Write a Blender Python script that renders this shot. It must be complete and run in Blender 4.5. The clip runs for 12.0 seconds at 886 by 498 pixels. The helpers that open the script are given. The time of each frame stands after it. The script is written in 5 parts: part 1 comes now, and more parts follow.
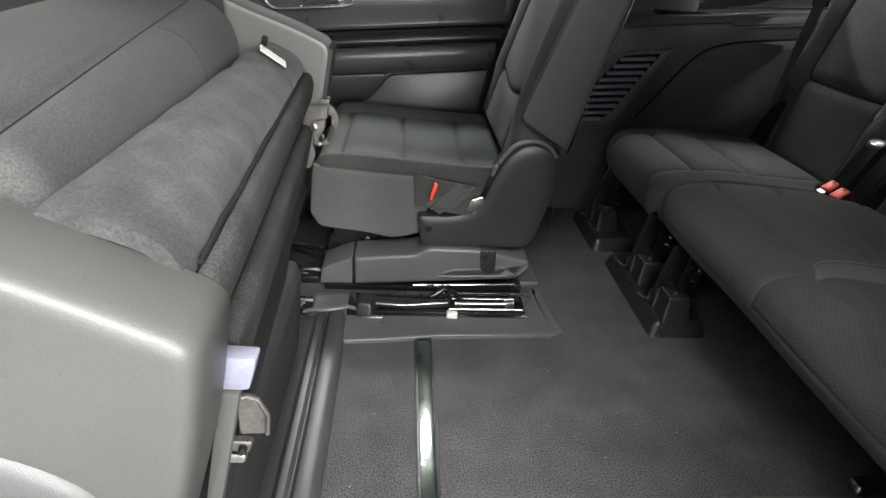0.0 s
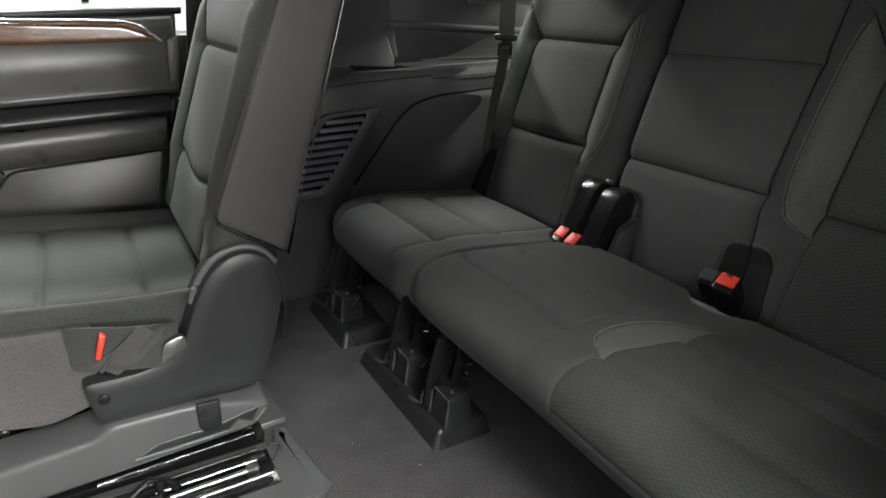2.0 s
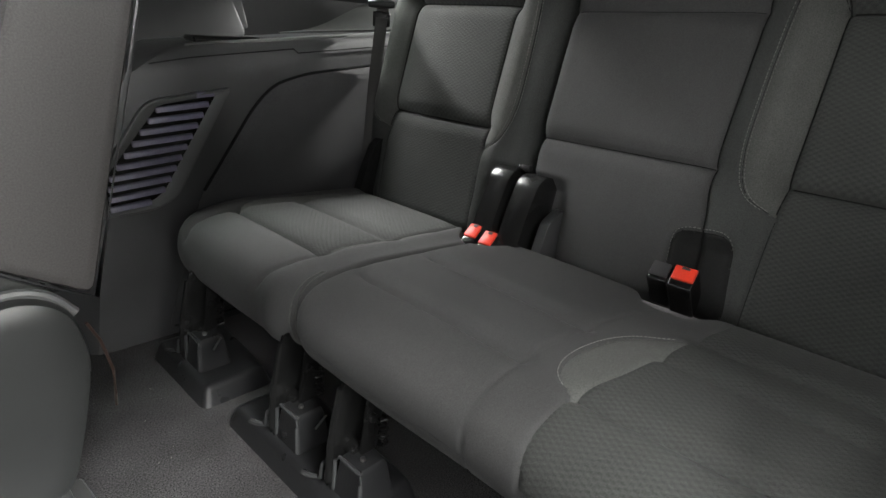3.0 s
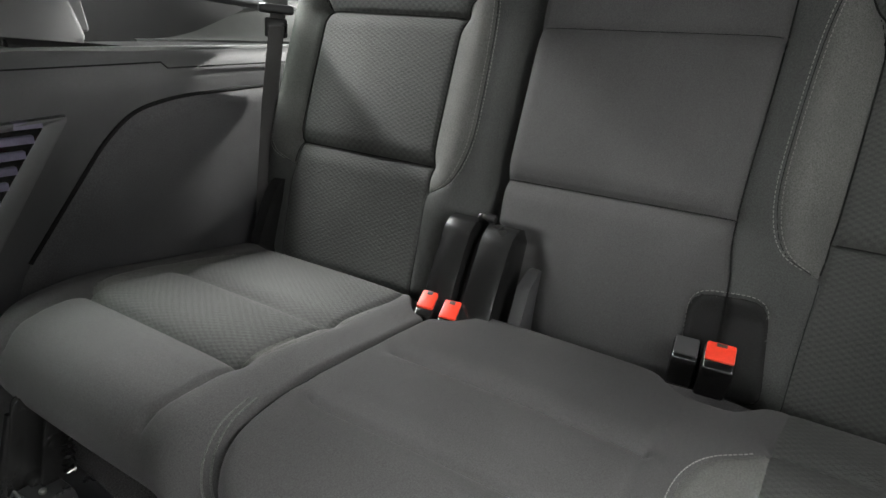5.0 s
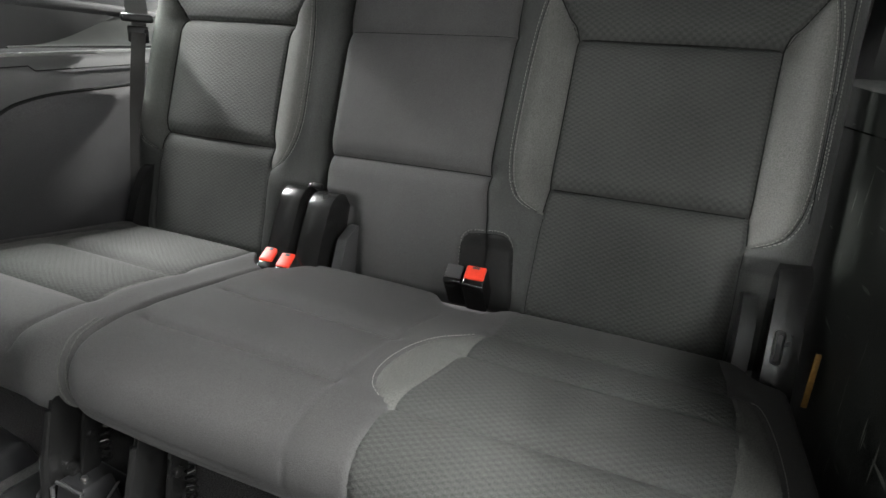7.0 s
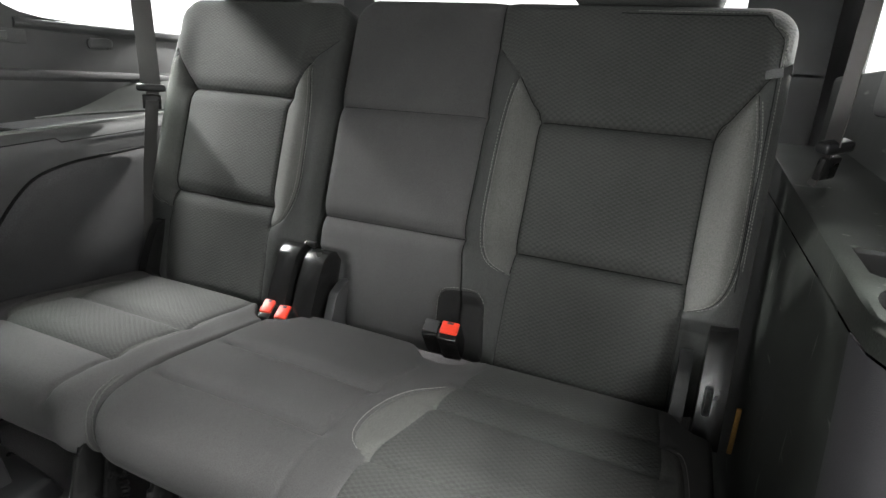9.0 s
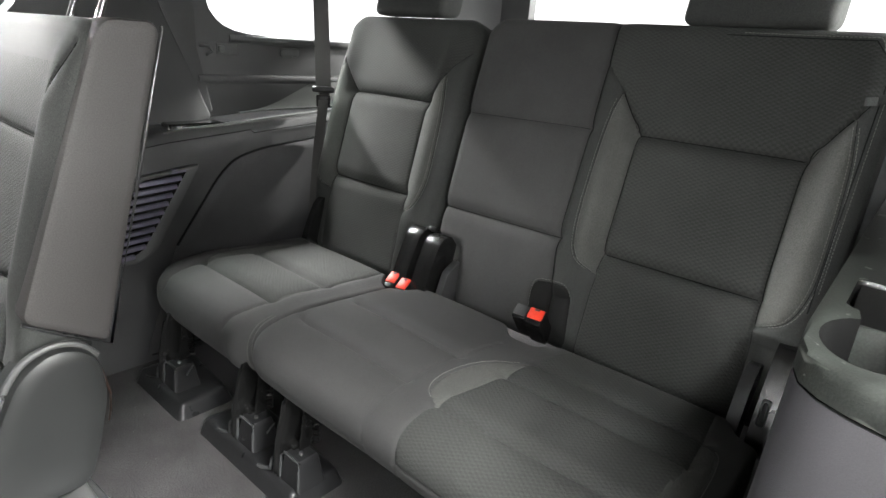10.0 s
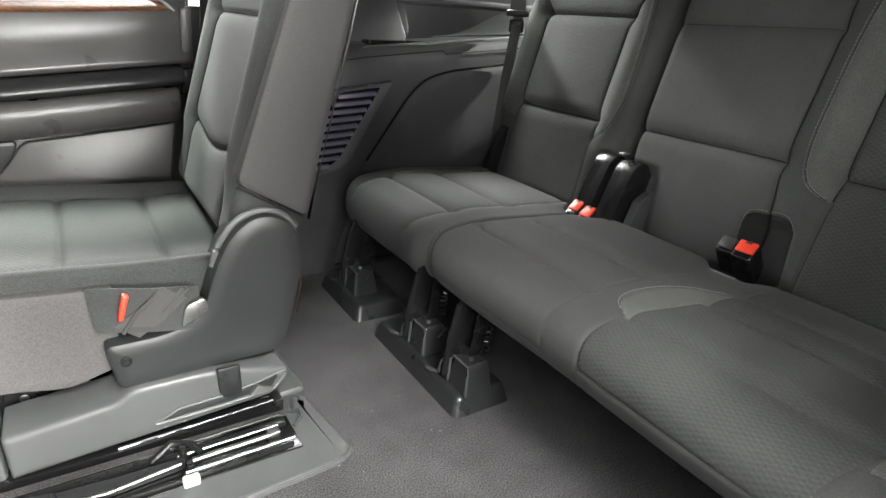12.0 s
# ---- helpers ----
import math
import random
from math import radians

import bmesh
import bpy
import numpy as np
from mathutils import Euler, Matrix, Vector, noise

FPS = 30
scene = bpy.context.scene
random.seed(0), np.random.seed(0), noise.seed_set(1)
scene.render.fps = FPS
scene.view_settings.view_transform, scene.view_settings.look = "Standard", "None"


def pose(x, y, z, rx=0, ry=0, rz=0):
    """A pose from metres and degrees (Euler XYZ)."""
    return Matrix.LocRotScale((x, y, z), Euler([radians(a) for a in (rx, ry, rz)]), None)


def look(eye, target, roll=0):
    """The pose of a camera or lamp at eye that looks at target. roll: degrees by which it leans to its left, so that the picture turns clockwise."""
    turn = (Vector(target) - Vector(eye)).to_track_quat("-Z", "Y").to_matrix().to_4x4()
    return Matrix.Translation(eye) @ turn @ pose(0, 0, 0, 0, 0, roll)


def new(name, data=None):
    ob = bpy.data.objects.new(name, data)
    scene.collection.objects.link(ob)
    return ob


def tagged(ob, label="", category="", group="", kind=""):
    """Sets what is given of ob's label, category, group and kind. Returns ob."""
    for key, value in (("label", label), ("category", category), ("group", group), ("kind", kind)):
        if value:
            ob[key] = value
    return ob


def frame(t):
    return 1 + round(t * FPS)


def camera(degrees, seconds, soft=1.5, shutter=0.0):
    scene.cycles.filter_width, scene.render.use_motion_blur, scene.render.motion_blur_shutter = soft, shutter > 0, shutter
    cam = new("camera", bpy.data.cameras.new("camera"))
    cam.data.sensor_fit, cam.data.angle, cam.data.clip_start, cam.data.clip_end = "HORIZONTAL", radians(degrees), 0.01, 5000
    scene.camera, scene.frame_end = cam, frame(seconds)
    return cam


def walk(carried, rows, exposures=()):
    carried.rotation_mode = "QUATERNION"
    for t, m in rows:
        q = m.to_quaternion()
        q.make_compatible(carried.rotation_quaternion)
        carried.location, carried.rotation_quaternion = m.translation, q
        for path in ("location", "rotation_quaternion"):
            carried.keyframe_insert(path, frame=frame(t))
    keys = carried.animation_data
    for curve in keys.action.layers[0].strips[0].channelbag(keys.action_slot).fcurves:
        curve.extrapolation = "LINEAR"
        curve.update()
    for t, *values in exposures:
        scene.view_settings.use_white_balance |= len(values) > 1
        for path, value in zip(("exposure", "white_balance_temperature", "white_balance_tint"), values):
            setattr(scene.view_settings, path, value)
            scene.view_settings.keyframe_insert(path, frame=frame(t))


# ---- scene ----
cam = camera(75.0, 12.0)
PATH = [
    (0, (-0.04, 0.222, 0.79), (0.116, 1.979, -0.153), 4.0),
    (0.5, (-0.007, 0.26, 0.788), (0.131, 2.051, -0.092), 4.4),
    (1, (0.01, 0.335, 0.781), (0.246, 2.135, -0.058), 3.7),
    (1.5, (0.014, 0.43, 0.784), (0.731, 2.136, 0.024), 3.4),
    (2, (0.059, 0.546, 0.776), (1.074, 2.103, 0.037), 3.7),
    (2.5, (0.143, 0.681, 0.724), (1.336, 2.114, 0.0), 3.7),
    (3, (0.188, 0.79, 0.685), (1.543, 2.08, -0.023), 3.7),
    (3.2, (0.209, 0.835, 0.683), (1.63, 2.057, -0.017), 3.7),
    (4.8, (0.291, 1.123, 0.649), (1.97, 2.033, 0.054), 6.1),
    (5, (0.302, 1.095, 0.668), (1.969, 2.013, 0.053), 5.5),
    (5.5, (0.292, 1.01, 0.676), (1.988, 1.882, 0.074), 5.3),
    (6, (0.265, 0.916, 0.667), (1.985, 1.744, 0.068), 5.0),
    (6.5, (0.221, 0.85, 0.668), (1.964, 1.623, 0.065), 4.6),
    (7, (0.181, 0.791, 0.685), (1.94, 1.525, 0.078), 4.3),
    (7.5, (0.145, 0.776, 0.796), (1.909, 1.493, 0.182), 4.3),
    (7.7, (0.142, 0.773, 0.825), (1.909, 1.487, 0.219), 4.4),
    (9.3, (0.095, 0.665, 0.816), (1.853, 1.431, 0.248), 4.4),
    (9.5, (0.083, 0.606, 0.864), (1.769, 1.464, 0.213), 3.8),
    (10, (0.038, 0.52, 0.889), (1.488, 1.728, 0.228), 4.5),
    (10.5, (0.046, 0.542, 0.808), (1.316, 1.936, 0.142), 4.1),
    (11, (0.077, 0.566, 0.745), (1.258, 2.027, 0.057), 3.8),
    (11.5, (0.062, 0.542, 0.756), (1.181, 2.032, 0.028), 4.0),
    (12, (0.015, 0.554, 0.722), (1.039, 2.098, -0.032), 3.9),
]
LIGHTNESS = [(0, 0.3), (0.5, 0.2), (1, 0.5), (1.5, 0.65), (2, 0.75), (2.5, 1.0), (3.2, 1.4), (4.8, 1.8), (5.5, 2.0), (6.5, 2.05), (7, 2.0), (7.7, 1.9), (9.5, 2.0), (10.5, 1.75), (12, 1.75)]
walk(cam, [(t, look(eye, target, roll)) for t, eye, target, roll in PATH], LIGHTNESS)

# ---- light ----
world = bpy.data.worlds.new("showroom_light")
scene.world = world
world.use_nodes = True
world.node_tree.nodes["Background"].inputs[0].default_value = (0.985, 1.0, 0.98, 1)
world.node_tree.nodes["Background"].inputs[1].default_value = 0.66


def area_lamp(name, eye, target, sx, sy, watts, colour=(1, 1, 1)):
    data = bpy.data.lights.new(name, "AREA")
    data.shape, data.size, data.size_y, data.energy, data.color = "RECTANGLE", sx, sy, watts, colour
    ob = new(name, data)
    ob.matrix_world = look(eye, target)
    return ob


# lamps on both sides of the vehicle: supposed showroom lamps and added fill
def spot_lamp(name, eye, target, watts, cone, size, colour):
    data = bpy.data.lights.new(name, "SPOT")
    data.energy, data.spot_size, data.spot_blend, data.shadow_soft_size, data.color = watts, radians(cone), 0.35, size, colour
    ob = new(name, data)
    ob.matrix_world = look(eye, target)
    return ob


WARM = (0.995, 1, 0.98)
spot_lamp("ceiling_spotlight", (-1.6, -2.6, 2.36), (1.2, 1.66, 0.62), 60, 9, 0.05, WARM)
spot_lamp("ceiling_spotlight", (-2.2, 3.05, 2.6), (1.15, 1.8, 0.60), 190, 34, 0.16, WARM)
area_lamp("ceiling_lamp", (-0.5, -0.55, 2.6), (0.1, 0.8, 0.4), 1.6, 0.14, 62, WARM)
area_lamp("ceiling_lamp", (-0.9, -1.9, 2.6), (0.1, 1.2, 0.2), 2.2, 0.14, 45, WARM)
area_lamp("ceiling_lamp", (0.45, -1.2, 2.6), (0.0, 0.9, 0.4), 1.5, 0.14, 120, WARM)
# unseen lamp added to brighten the narrow cushion
area_lamp("ceiling_lamp", (1.42, 3.2, 2.6), (0.85, 1.75, 0.45), 1.1, 0.6, 155, WARM)
spot_lamp("wall_spotlight", (4.6, 1.8, 1.95), (1.25, 2.08, 0.68), 1000, 8, 0.06, (1, 1, 0.97))
spot_lamp("wall_spotlight", (-0.55, 4.1, 1.6), (1.25, 0.60, 0.58), 220, 16, 0.05, WARM)
# unseen fill from the front for the seat backs
area_lamp("fill_lamp", (-4.2, 1.2, 1.55), (1.2, 1.2, 0.65), 2.2, 0.5, 58, WARM)
area_lamp("ceiling_lamp", (0.0, 4.2, 2.6), (0.7, 1.5, 0.5), 1.6, 0.14, 140, WARM)
area_lamp("ceiling_lamp", (-0.2, 3.0, 2.6), (0.5, 1.6, 0.5), 0.9, 0.14, 88, (0.91, 1, 0.93))
# two unseen fills that brighten the riser, seat sides and flaps
area_lamp("fill_lamp", (0.6, -2.6, 1.0), (0.1, 1.5, 0.3), 1.6, 0.5, 80, (1, 1.0, 0.97))
area_lamp("fill_lamp", (1.6, -1.9, 1.6), (-0.35, 1.2, 0.5), 1.0, 0.9, 150, (1, 1.0, 0.97))
spot_lamp("ceiling_spotlight", (0.5, -1.7, 2.45), (-0.31, 0.78, 0.66), 260, 13, 0.05, WARM)


# ---- materials ----
def nodes_of(name):
    m = bpy.data.materials.new(name)
    m.use_nodes = True
    return m, m.node_tree.nodes, m.node_tree.links, m.node_tree.nodes["Principled BSDF"]


def surface(name, base, rough=0.6, metal=0.0, var=0.18, scale=9.0, fine=260.0, bump=0.12, spec=0.4, grain=0.25, sheen=0.0, stretch=(1, 1, 1), coat=0.0):
    """A worn solid: broad stains, fine grain and relief."""
    m, n, l, p = nodes_of(name)
    co = n.new("ShaderNodeTexCoord")
    mp = n.new("ShaderNodeMapping")
    mp.inputs["Scale"].default_value = stretch
    l.new(co.outputs["Object"], mp.inputs[0])
    big, small = n.new("ShaderNodeTexNoise"), n.new("ShaderNodeTexNoise")
    big.inputs["Scale"].default_value, big.inputs["Detail"].default_value = scale, 5
    small.inputs["Scale"].default_value, small.inputs["Detail"].default_value = fine, 3
    for t in (big, small):
        l.new(mp.outputs[0], t.inputs["Vector"])
    ramp = n.new("ShaderNodeMapRange")
    ramp.inputs[1].default_value, ramp.inputs[2].default_value = 0.3, 0.7
    ramp.inputs[3].default_value, ramp.inputs[4].default_value = 1 - var, 1 + var
    l.new(big.outputs[0], ramp.inputs[0])
    ramp2 = n.new("ShaderNodeMapRange")
    ramp2.inputs[1].default_value, ramp2.inputs[2].default_value = 0.3, 0.7
    ramp2.inputs[3].default_value, ramp2.inputs[4].default_value = 1 - grain, 1 + grain
    l.new(small.outputs[0], ramp2.inputs[0])
    mul = n.new("ShaderNodeMath")
    mul.operation = "MULTIPLY"
    l.new(ramp.outputs[0], mul.inputs[0])
    l.new(ramp2.outputs[0], mul.inputs[1])
    mix = n.new("ShaderNodeVectorMath")
    mix.operation = "SCALE"
    mix.inputs[0].default_value = base
    l.new(mul.outputs[0], mix.inputs["Scale"])
    l.new(mix.outputs[0], p.inputs["Base Color"])
    bp = n.new("ShaderNodeBump")
    bp.inputs["Strength"].default_value, bp.inputs["Distance"].default_value = bump, 0.002
    l.new(small.outputs[0], bp.inputs["Height"])
    l.new(bp.outputs[0], p.inputs["Normal"])
    rr = n.new("ShaderNodeMapRange")
    rr.inputs[3].default_value, rr.inputs[4].default_value = max(0.02, rough - 0.1), min(1, rough + 0.1)
    l.new(big.outputs[0], rr.inputs[0])
    l.new(rr.outputs[0], p.inputs["Roughness"])
    p.inputs["Metallic"].default_value = metal
    p.inputs["Specular IOR Level"].default_value = spec
    p.inputs["Sheen Weight"].default_value = sheen
    p.inputs["Coat Weight"].default_value = coat
    return m


def weave(name, base, light, step=0.011, rough=0.85, amount=0.5):
    """Cloth woven with rows of small lozenges."""
    m, n, l, p = nodes_of(name)
    co = n.new("ShaderNodeTexCoord")
    sep = n.new("ShaderNodeSeparateXYZ")
    l.new(co.outputs["Object"], sep.inputs[0])

    def math_node(op, a, b):
        q = n.new("ShaderNodeMath")
        q.operation = op
        for k, v in ((0, a), (1, b)):
            if isinstance(v, (int, float)):
                q.inputs[k].default_value = v
            else:
                l.new(v, q.inputs[k])
        return q.outputs[0]

    k = 2 * math.pi / step
    xz = math_node("ADD", sep.outputs[0], sep.outputs[2])
    rows = math_node("SINE", math_node("MULTIPLY", xz, k * 0.9), 0)
    cols = math_node("SINE", math_node("MULTIPLY", sep.outputs[1], k * 0.62), 0)
    loz = math_node("MULTIPLY", rows, cols)
    fine, broad = n.new("ShaderNodeTexNoise"), n.new("ShaderNodeTexNoise")
    fine.inputs["Scale"].default_value, fine.inputs["Detail"].default_value = 600, 2
    broad.inputs["Scale"].default_value, broad.inputs["Detail"].default_value = 6, 4
    for t in (fine, broad):
        l.new(co.outputs["Object"], t.inputs["Vector"])
    h = math_node("ADD", math_node("MULTIPLY", loz, 0.2), fine.outputs[0])
    mixer = n.new("ShaderNodeMix")
    mixer.data_type = "RGBA"
    mixer.inputs[6].default_value, mixer.inputs[7].default_value = (*base, 1), (*light, 1)
    speck = math_node("MULTIPLY", math_node("SUBTRACT", fine.outputs[0], 0.5), 1.6)
    f = math_node("MULTIPLY", math_node("ADD", math_node("ADD", math_node("MULTIPLY", loz, 0.30), broad.outputs[0]), speck), amount)
    mixer.clamp_factor = True
    l.new(f, mixer.inputs[0])
    l.new(mixer.outputs[2], p.inputs["Base Color"])
    bp = n.new("ShaderNodeBump")
    bp.inputs["Strength"].default_value, bp.inputs["Distance"].default_value = 0.5, 0.002
    l.new(h, bp.inputs["Height"])
    l.new(bp.outputs[0], p.inputs["Normal"])
    p.inputs["Roughness"].default_value = rough
    p.inputs["Specular IOR Level"].default_value = 0.25
    p.inputs["Sheen Weight"].default_value = 0.03
    return m


def scuff(m, colour=(0.12, 0.125, 0.115, 1)):
    """Pale scratches and specks over a material."""
    n, l = m.node_tree.nodes, m.node_tree.links
    p = n["Principled BSDF"]
    old = p.inputs["Base Color"].links[0].from_socket
    co = n.new("ShaderNodeTexCoord")
    total = None
    for stretch, turn, low in (((9, 9, 70), 0.5, 0.69), ((90, 90, 9), -0.6, 0.70), ((160, 160, 160), 0.0, 0.73)):
        mp, t, r = n.new("ShaderNodeMapping"), n.new("ShaderNodeTexNoise"), n.new("ShaderNodeMapRange")
        mp.inputs["Scale"].default_value, mp.inputs["Rotation"].default_value = stretch, (turn, 0.4 * turn, 0)
        t.inputs["Scale"].default_value, t.inputs["Detail"].default_value = 1.0, 2
        r.inputs[1].default_value, r.inputs[2].default_value = low, low + 0.05
        l.new(co.outputs["Object"], mp.inputs[0])
        l.new(mp.outputs[0], t.inputs["Vector"])
        l.new(t.outputs[0], r.inputs[0])
        if total is None:
            total = r.outputs[0]
        else:
            a = n.new("ShaderNodeMath")
            a.operation = "MAXIMUM"
            l.new(total, a.inputs[0])
            l.new(r.outputs[0], a.inputs[1])
            total = a.outputs[0]
    mix = n.new("ShaderNodeMix")
    mix.data_type = "RGBA"
    mix.inputs[7].default_value = colour
    l.new(total, mix.inputs[0])
    l.new(old, mix.inputs[6])
    l.new(mix.outputs[2], p.inputs["Base Color"])
    return m


CLOTH = weave("patterned_cloth", (0.022, 0.0228, 0.0218), (0.078, 0.0805, 0.0765), step=0.0088, amount=0.5)
PLAIN = surface("plain_cloth", (0.041, 0.0407, 0.0407), 0.82, var=0.14, fine=700, grain=0.28, bump=0.18, spec=0.3, sheen=0.03)
TRIMCLOTH = surface("trim_cloth", (0.036, 0.0376, 0.0362), 0.8, var=0.14, fine=550, grain=0.35, bump=0.25, spec=0.3, sheen=0.03)
BOLSTER = surface("bolster_cloth", (0.067, 0.068, 0.064), 0.85, var=0.14, fine=550, grain=0.35, bump=0.3, spec=0.25, sheen=0.04)
VINYL = surface("seat_side_vinyl", (0.036, 0.0335, 0.033), 0.6, var=0.07, fine=500, bump=0.15)
SKIRT = surface("seat_skirt_vinyl", (0.066, 0.0625, 0.0615), 0.6, var=0.07, fine=500, bump=0.15)
THREAD = surface("thread", (0.15, 0.15, 0.14), 0.8, var=0.05, grain=0.1)
CARPET = surface("floor_carpet", (0.048, 0.046, 0.047), 0.95, var=0.2, scale=12, fine=430, bump=0.16, spec=0.1, grain=1.0, sheen=0.04)
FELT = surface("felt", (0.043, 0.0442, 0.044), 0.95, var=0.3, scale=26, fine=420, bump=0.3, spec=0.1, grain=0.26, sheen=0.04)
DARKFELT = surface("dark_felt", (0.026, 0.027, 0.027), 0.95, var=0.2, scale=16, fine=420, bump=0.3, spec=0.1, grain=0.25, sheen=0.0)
PLASTIC = surface("black_plastic", (0.016, 0.0162, 0.017), 0.3, var=0.15, fine=900, bump=0.12, grain=0.12)
TRIM = surface("dark_trim_plastic", (0.040, 0.0405, 0.0415), 0.42, var=0.15, fine=800, bump=0.15, grain=0.15)
GREY = surface("grey_plastic", (0.07, 0.071, 0.071), 0.45, var=0.08, fine=900, bump=0.15, grain=0.1)
DOORSOFT = surface("door_soft_trim", (0.055, 0.053, 0.052), 0.30, var=0.12, fine=700, bump=0.15, grain=0.12)
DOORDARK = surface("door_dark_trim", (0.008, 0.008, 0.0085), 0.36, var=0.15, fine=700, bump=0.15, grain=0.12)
SLAT = surface("vent_slat", (0.13, 0.12, 0.17), 0.4, var=0.1, grain=0.1)
SHELL = surface("shield_plastic", (0.062, 0.062, 0.060), 0.42, var=0.07, fine=900, bump=0.12, grain=0.08)
ZINC = surface("dull_zinc", (0.125, 0.118, 0.112), 0.45, metal=0.7, var=0.25, scale=60, grain=0.15, bump=0.08)
DUSTY = scuff(surface("dusty_trim_plastic", (0.020, 0.0225, 0.020), 0.55, var=0.5, scale=16, fine=420, bump=0.2, grain=0.3, spec=0.3))
TRACKGREY = surface("track_plastic", (0.066, 0.067, 0.067), 0.31, var=0.12, fine=900, bump=0.12, grain=0.1)
RECLINER = surface("recliner_plastic", (0.021, 0.022, 0.022), 0.34, var=0.12, fine=900, bump=0.12, grain=0.1)
# near-black for seams and gaps, with their shade put into the colour
SEAM = surface("seam_shade_black", (0.011, 0.011, 0.011), 0.9, var=0.05, grain=0.1, bump=0.0, spec=0.1)
# lighter than the trim, to carry the reflected window light in its colour
SHELF = surface("brightened_shelf_plastic", (0.07, 0.073, 0.070), 0.35, var=0.2, fine=900, bump=0.05, grain=0.1)
HINGE = surface("hinge_plastic", (0.010, 0.010, 0.010), 0.24, var=0.15, fine=900, bump=0.05, grain=0.08, spec=0.5)
DOORCHROME = surface("door_chrome", (0.72, 0.72, 0.73), 0.2, metal=1.0, var=0.05, grain=0.03, bump=0.02)
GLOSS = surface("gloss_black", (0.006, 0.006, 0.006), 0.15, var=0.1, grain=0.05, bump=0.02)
# paler and glossier than the covers, to draw highlights along worn edges
EDGE_GLINT = surface("worn_edge_glint_plastic", (0.045, 0.046, 0.047), 0.2, var=0.15, fine=900, bump=0.08, grain=0.1, spec=0.6)
STEEL = surface("black_steel", (0.012, 0.012, 0.012), 0.26, metal=0.3, var=0.3, grain=0.2, bump=0.05)
CHROME = surface("chrome", (0.40, 0.40, 0.41), 0.2, metal=1.0, var=0.05, grain=0.03, bump=0.02)
BRIGHT = surface("bright_zinc", (0.36, 0.36, 0.345), 0.3, metal=1.0, var=0.15, grain=0.15, bump=0.1)
RED = surface("red_button", (0.72, 0.045, 0.02), 0.4, var=0.08, grain=0.05, bump=0.03)
WEBBING = surface("belt_webbing", (0.048, 0.046, 0.045), 0.7, var=0.08, fine=900, bump=0.4)
WHITE = surface("white_label", (0.5, 0.5, 0.48), 0.6, var=0.06, grain=0.05)
WOOD = surface("walnut_veneer", (0.11, 0.045, 0.02), 0.22, var=0.45, scale=10, fine=60, grain=0.45, bump=0.03, stretch=(2, 12, 22), coat=0.6)
HEADLINER = surface("headliner", (0.25, 0.25, 0.24), 0.9, var=0.06, fine=500, bump=0.3, spec=0.1)
CONCRETE = surface("concrete", (0.35, 0.35, 0.34), 0.7, var=0.2, scale=2, fine=60, bump=0.2)
DULL = surface("dull_grey_plastic", (0.035, 0.035, 0.037), 0.45, var=0.12, fine=800, bump=0.15, grain=0.15)
PANEL = surface("lower_trim_plastic", (0.039, 0.039, 0.0405), 0.7, var=0.2, fine=500, bump=0.25, grain=0.3)
LILAC = surface("lilac_grey_plastic", (0.046, 0.0445, 0.049), 0.5, var=0.12, fine=800, bump=0.15, grain=0.12)
POCKET = surface("pocket_lining", (0.012, 0.012, 0.012), 0.85, var=0.12, fine=600, bump=0.2, spec=0.2)
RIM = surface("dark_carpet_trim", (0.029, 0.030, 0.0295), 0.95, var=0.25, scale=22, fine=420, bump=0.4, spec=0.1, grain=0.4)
ARMTOP = surface("armrest_top_trim", (0.014, 0.014, 0.0145), 0.33, var=0.12, fine=700, bump=0.12, grain=0.12)
PILLAR = surface("pillar_trim_plastic", (0.026, 0.0265, 0.027), 0.55, var=0.15, fine=700, bump=0.2, grain=0.2, spec=0.3)
BRACKET = surface("lilac_plastic", (0.2, 0.2, 0.26), 0.5, var=0.08, grain=0.08)


# ---- building helpers ----
BASE = {}


def thing(name, at, label, category, group="", kind=""):
    ob = new(name)
    ob.location = at
    BASE[ob.name] = Vector(at)
    return tagged(ob, label, category, group, kind)


def link_mesh(name, bm, material, parent, label="", smooth=True, kind=""):
    if parent is not None:
        bmesh.ops.translate(bm, verts=bm.verts, vec=-BASE[parent.name])
    me = bpy.data.meshes.new(name)
    bm.to_mesh(me)
    bm.free()
    me.materials.append(material)
    if smooth:
        me.shade_smooth()
        me.set_sharp_from_angle(angle=radians(38))
    ob = new(name, me)
    if parent is not None:
        ob.parent = parent
        BASE[ob.name] = BASE[parent.name]
    return tagged(ob, label, kind=kind)


def part(name, bm, material, parent, label="", smooth=True, kind=""):
    return link_mesh(name, bm, material, parent, label, smooth, kind)


def setting(name, bm, material, label, category):
    ob = link_mesh(name, bm, material, None, label)
    BASE[ob.name] = Vector((0, 0, 0))
    return tagged(ob, label, category, kind="structure")


def bevelled(bm, size, segments=2, limit=0.5):
    if size > 0:
        sharp = [e for e in bm.edges if len(e.link_faces) == 2 and e.calc_face_angle(0) > limit]
        bmesh.ops.bevel(bm, geom=sharp, offset=size, offset_type="OFFSET", segments=segments, profile=0.5, affect="EDGES", clamp_overlap=True)
    return bm


def box(x0, x1, y0, y1, z0, z1, bevel=0.004, segments=2):
    bm = bmesh.new()
    bmesh.ops.create_cube(bm, size=1, matrix=Matrix.Translation(((x0 + x1) / 2, (y0 + y1) / 2, (z0 + z1) / 2)) @ Matrix.Diagonal((abs(x1 - x0), abs(y1 - y0), abs(z1 - z0), 1)))
    return bevelled(bm, bevel, segments)


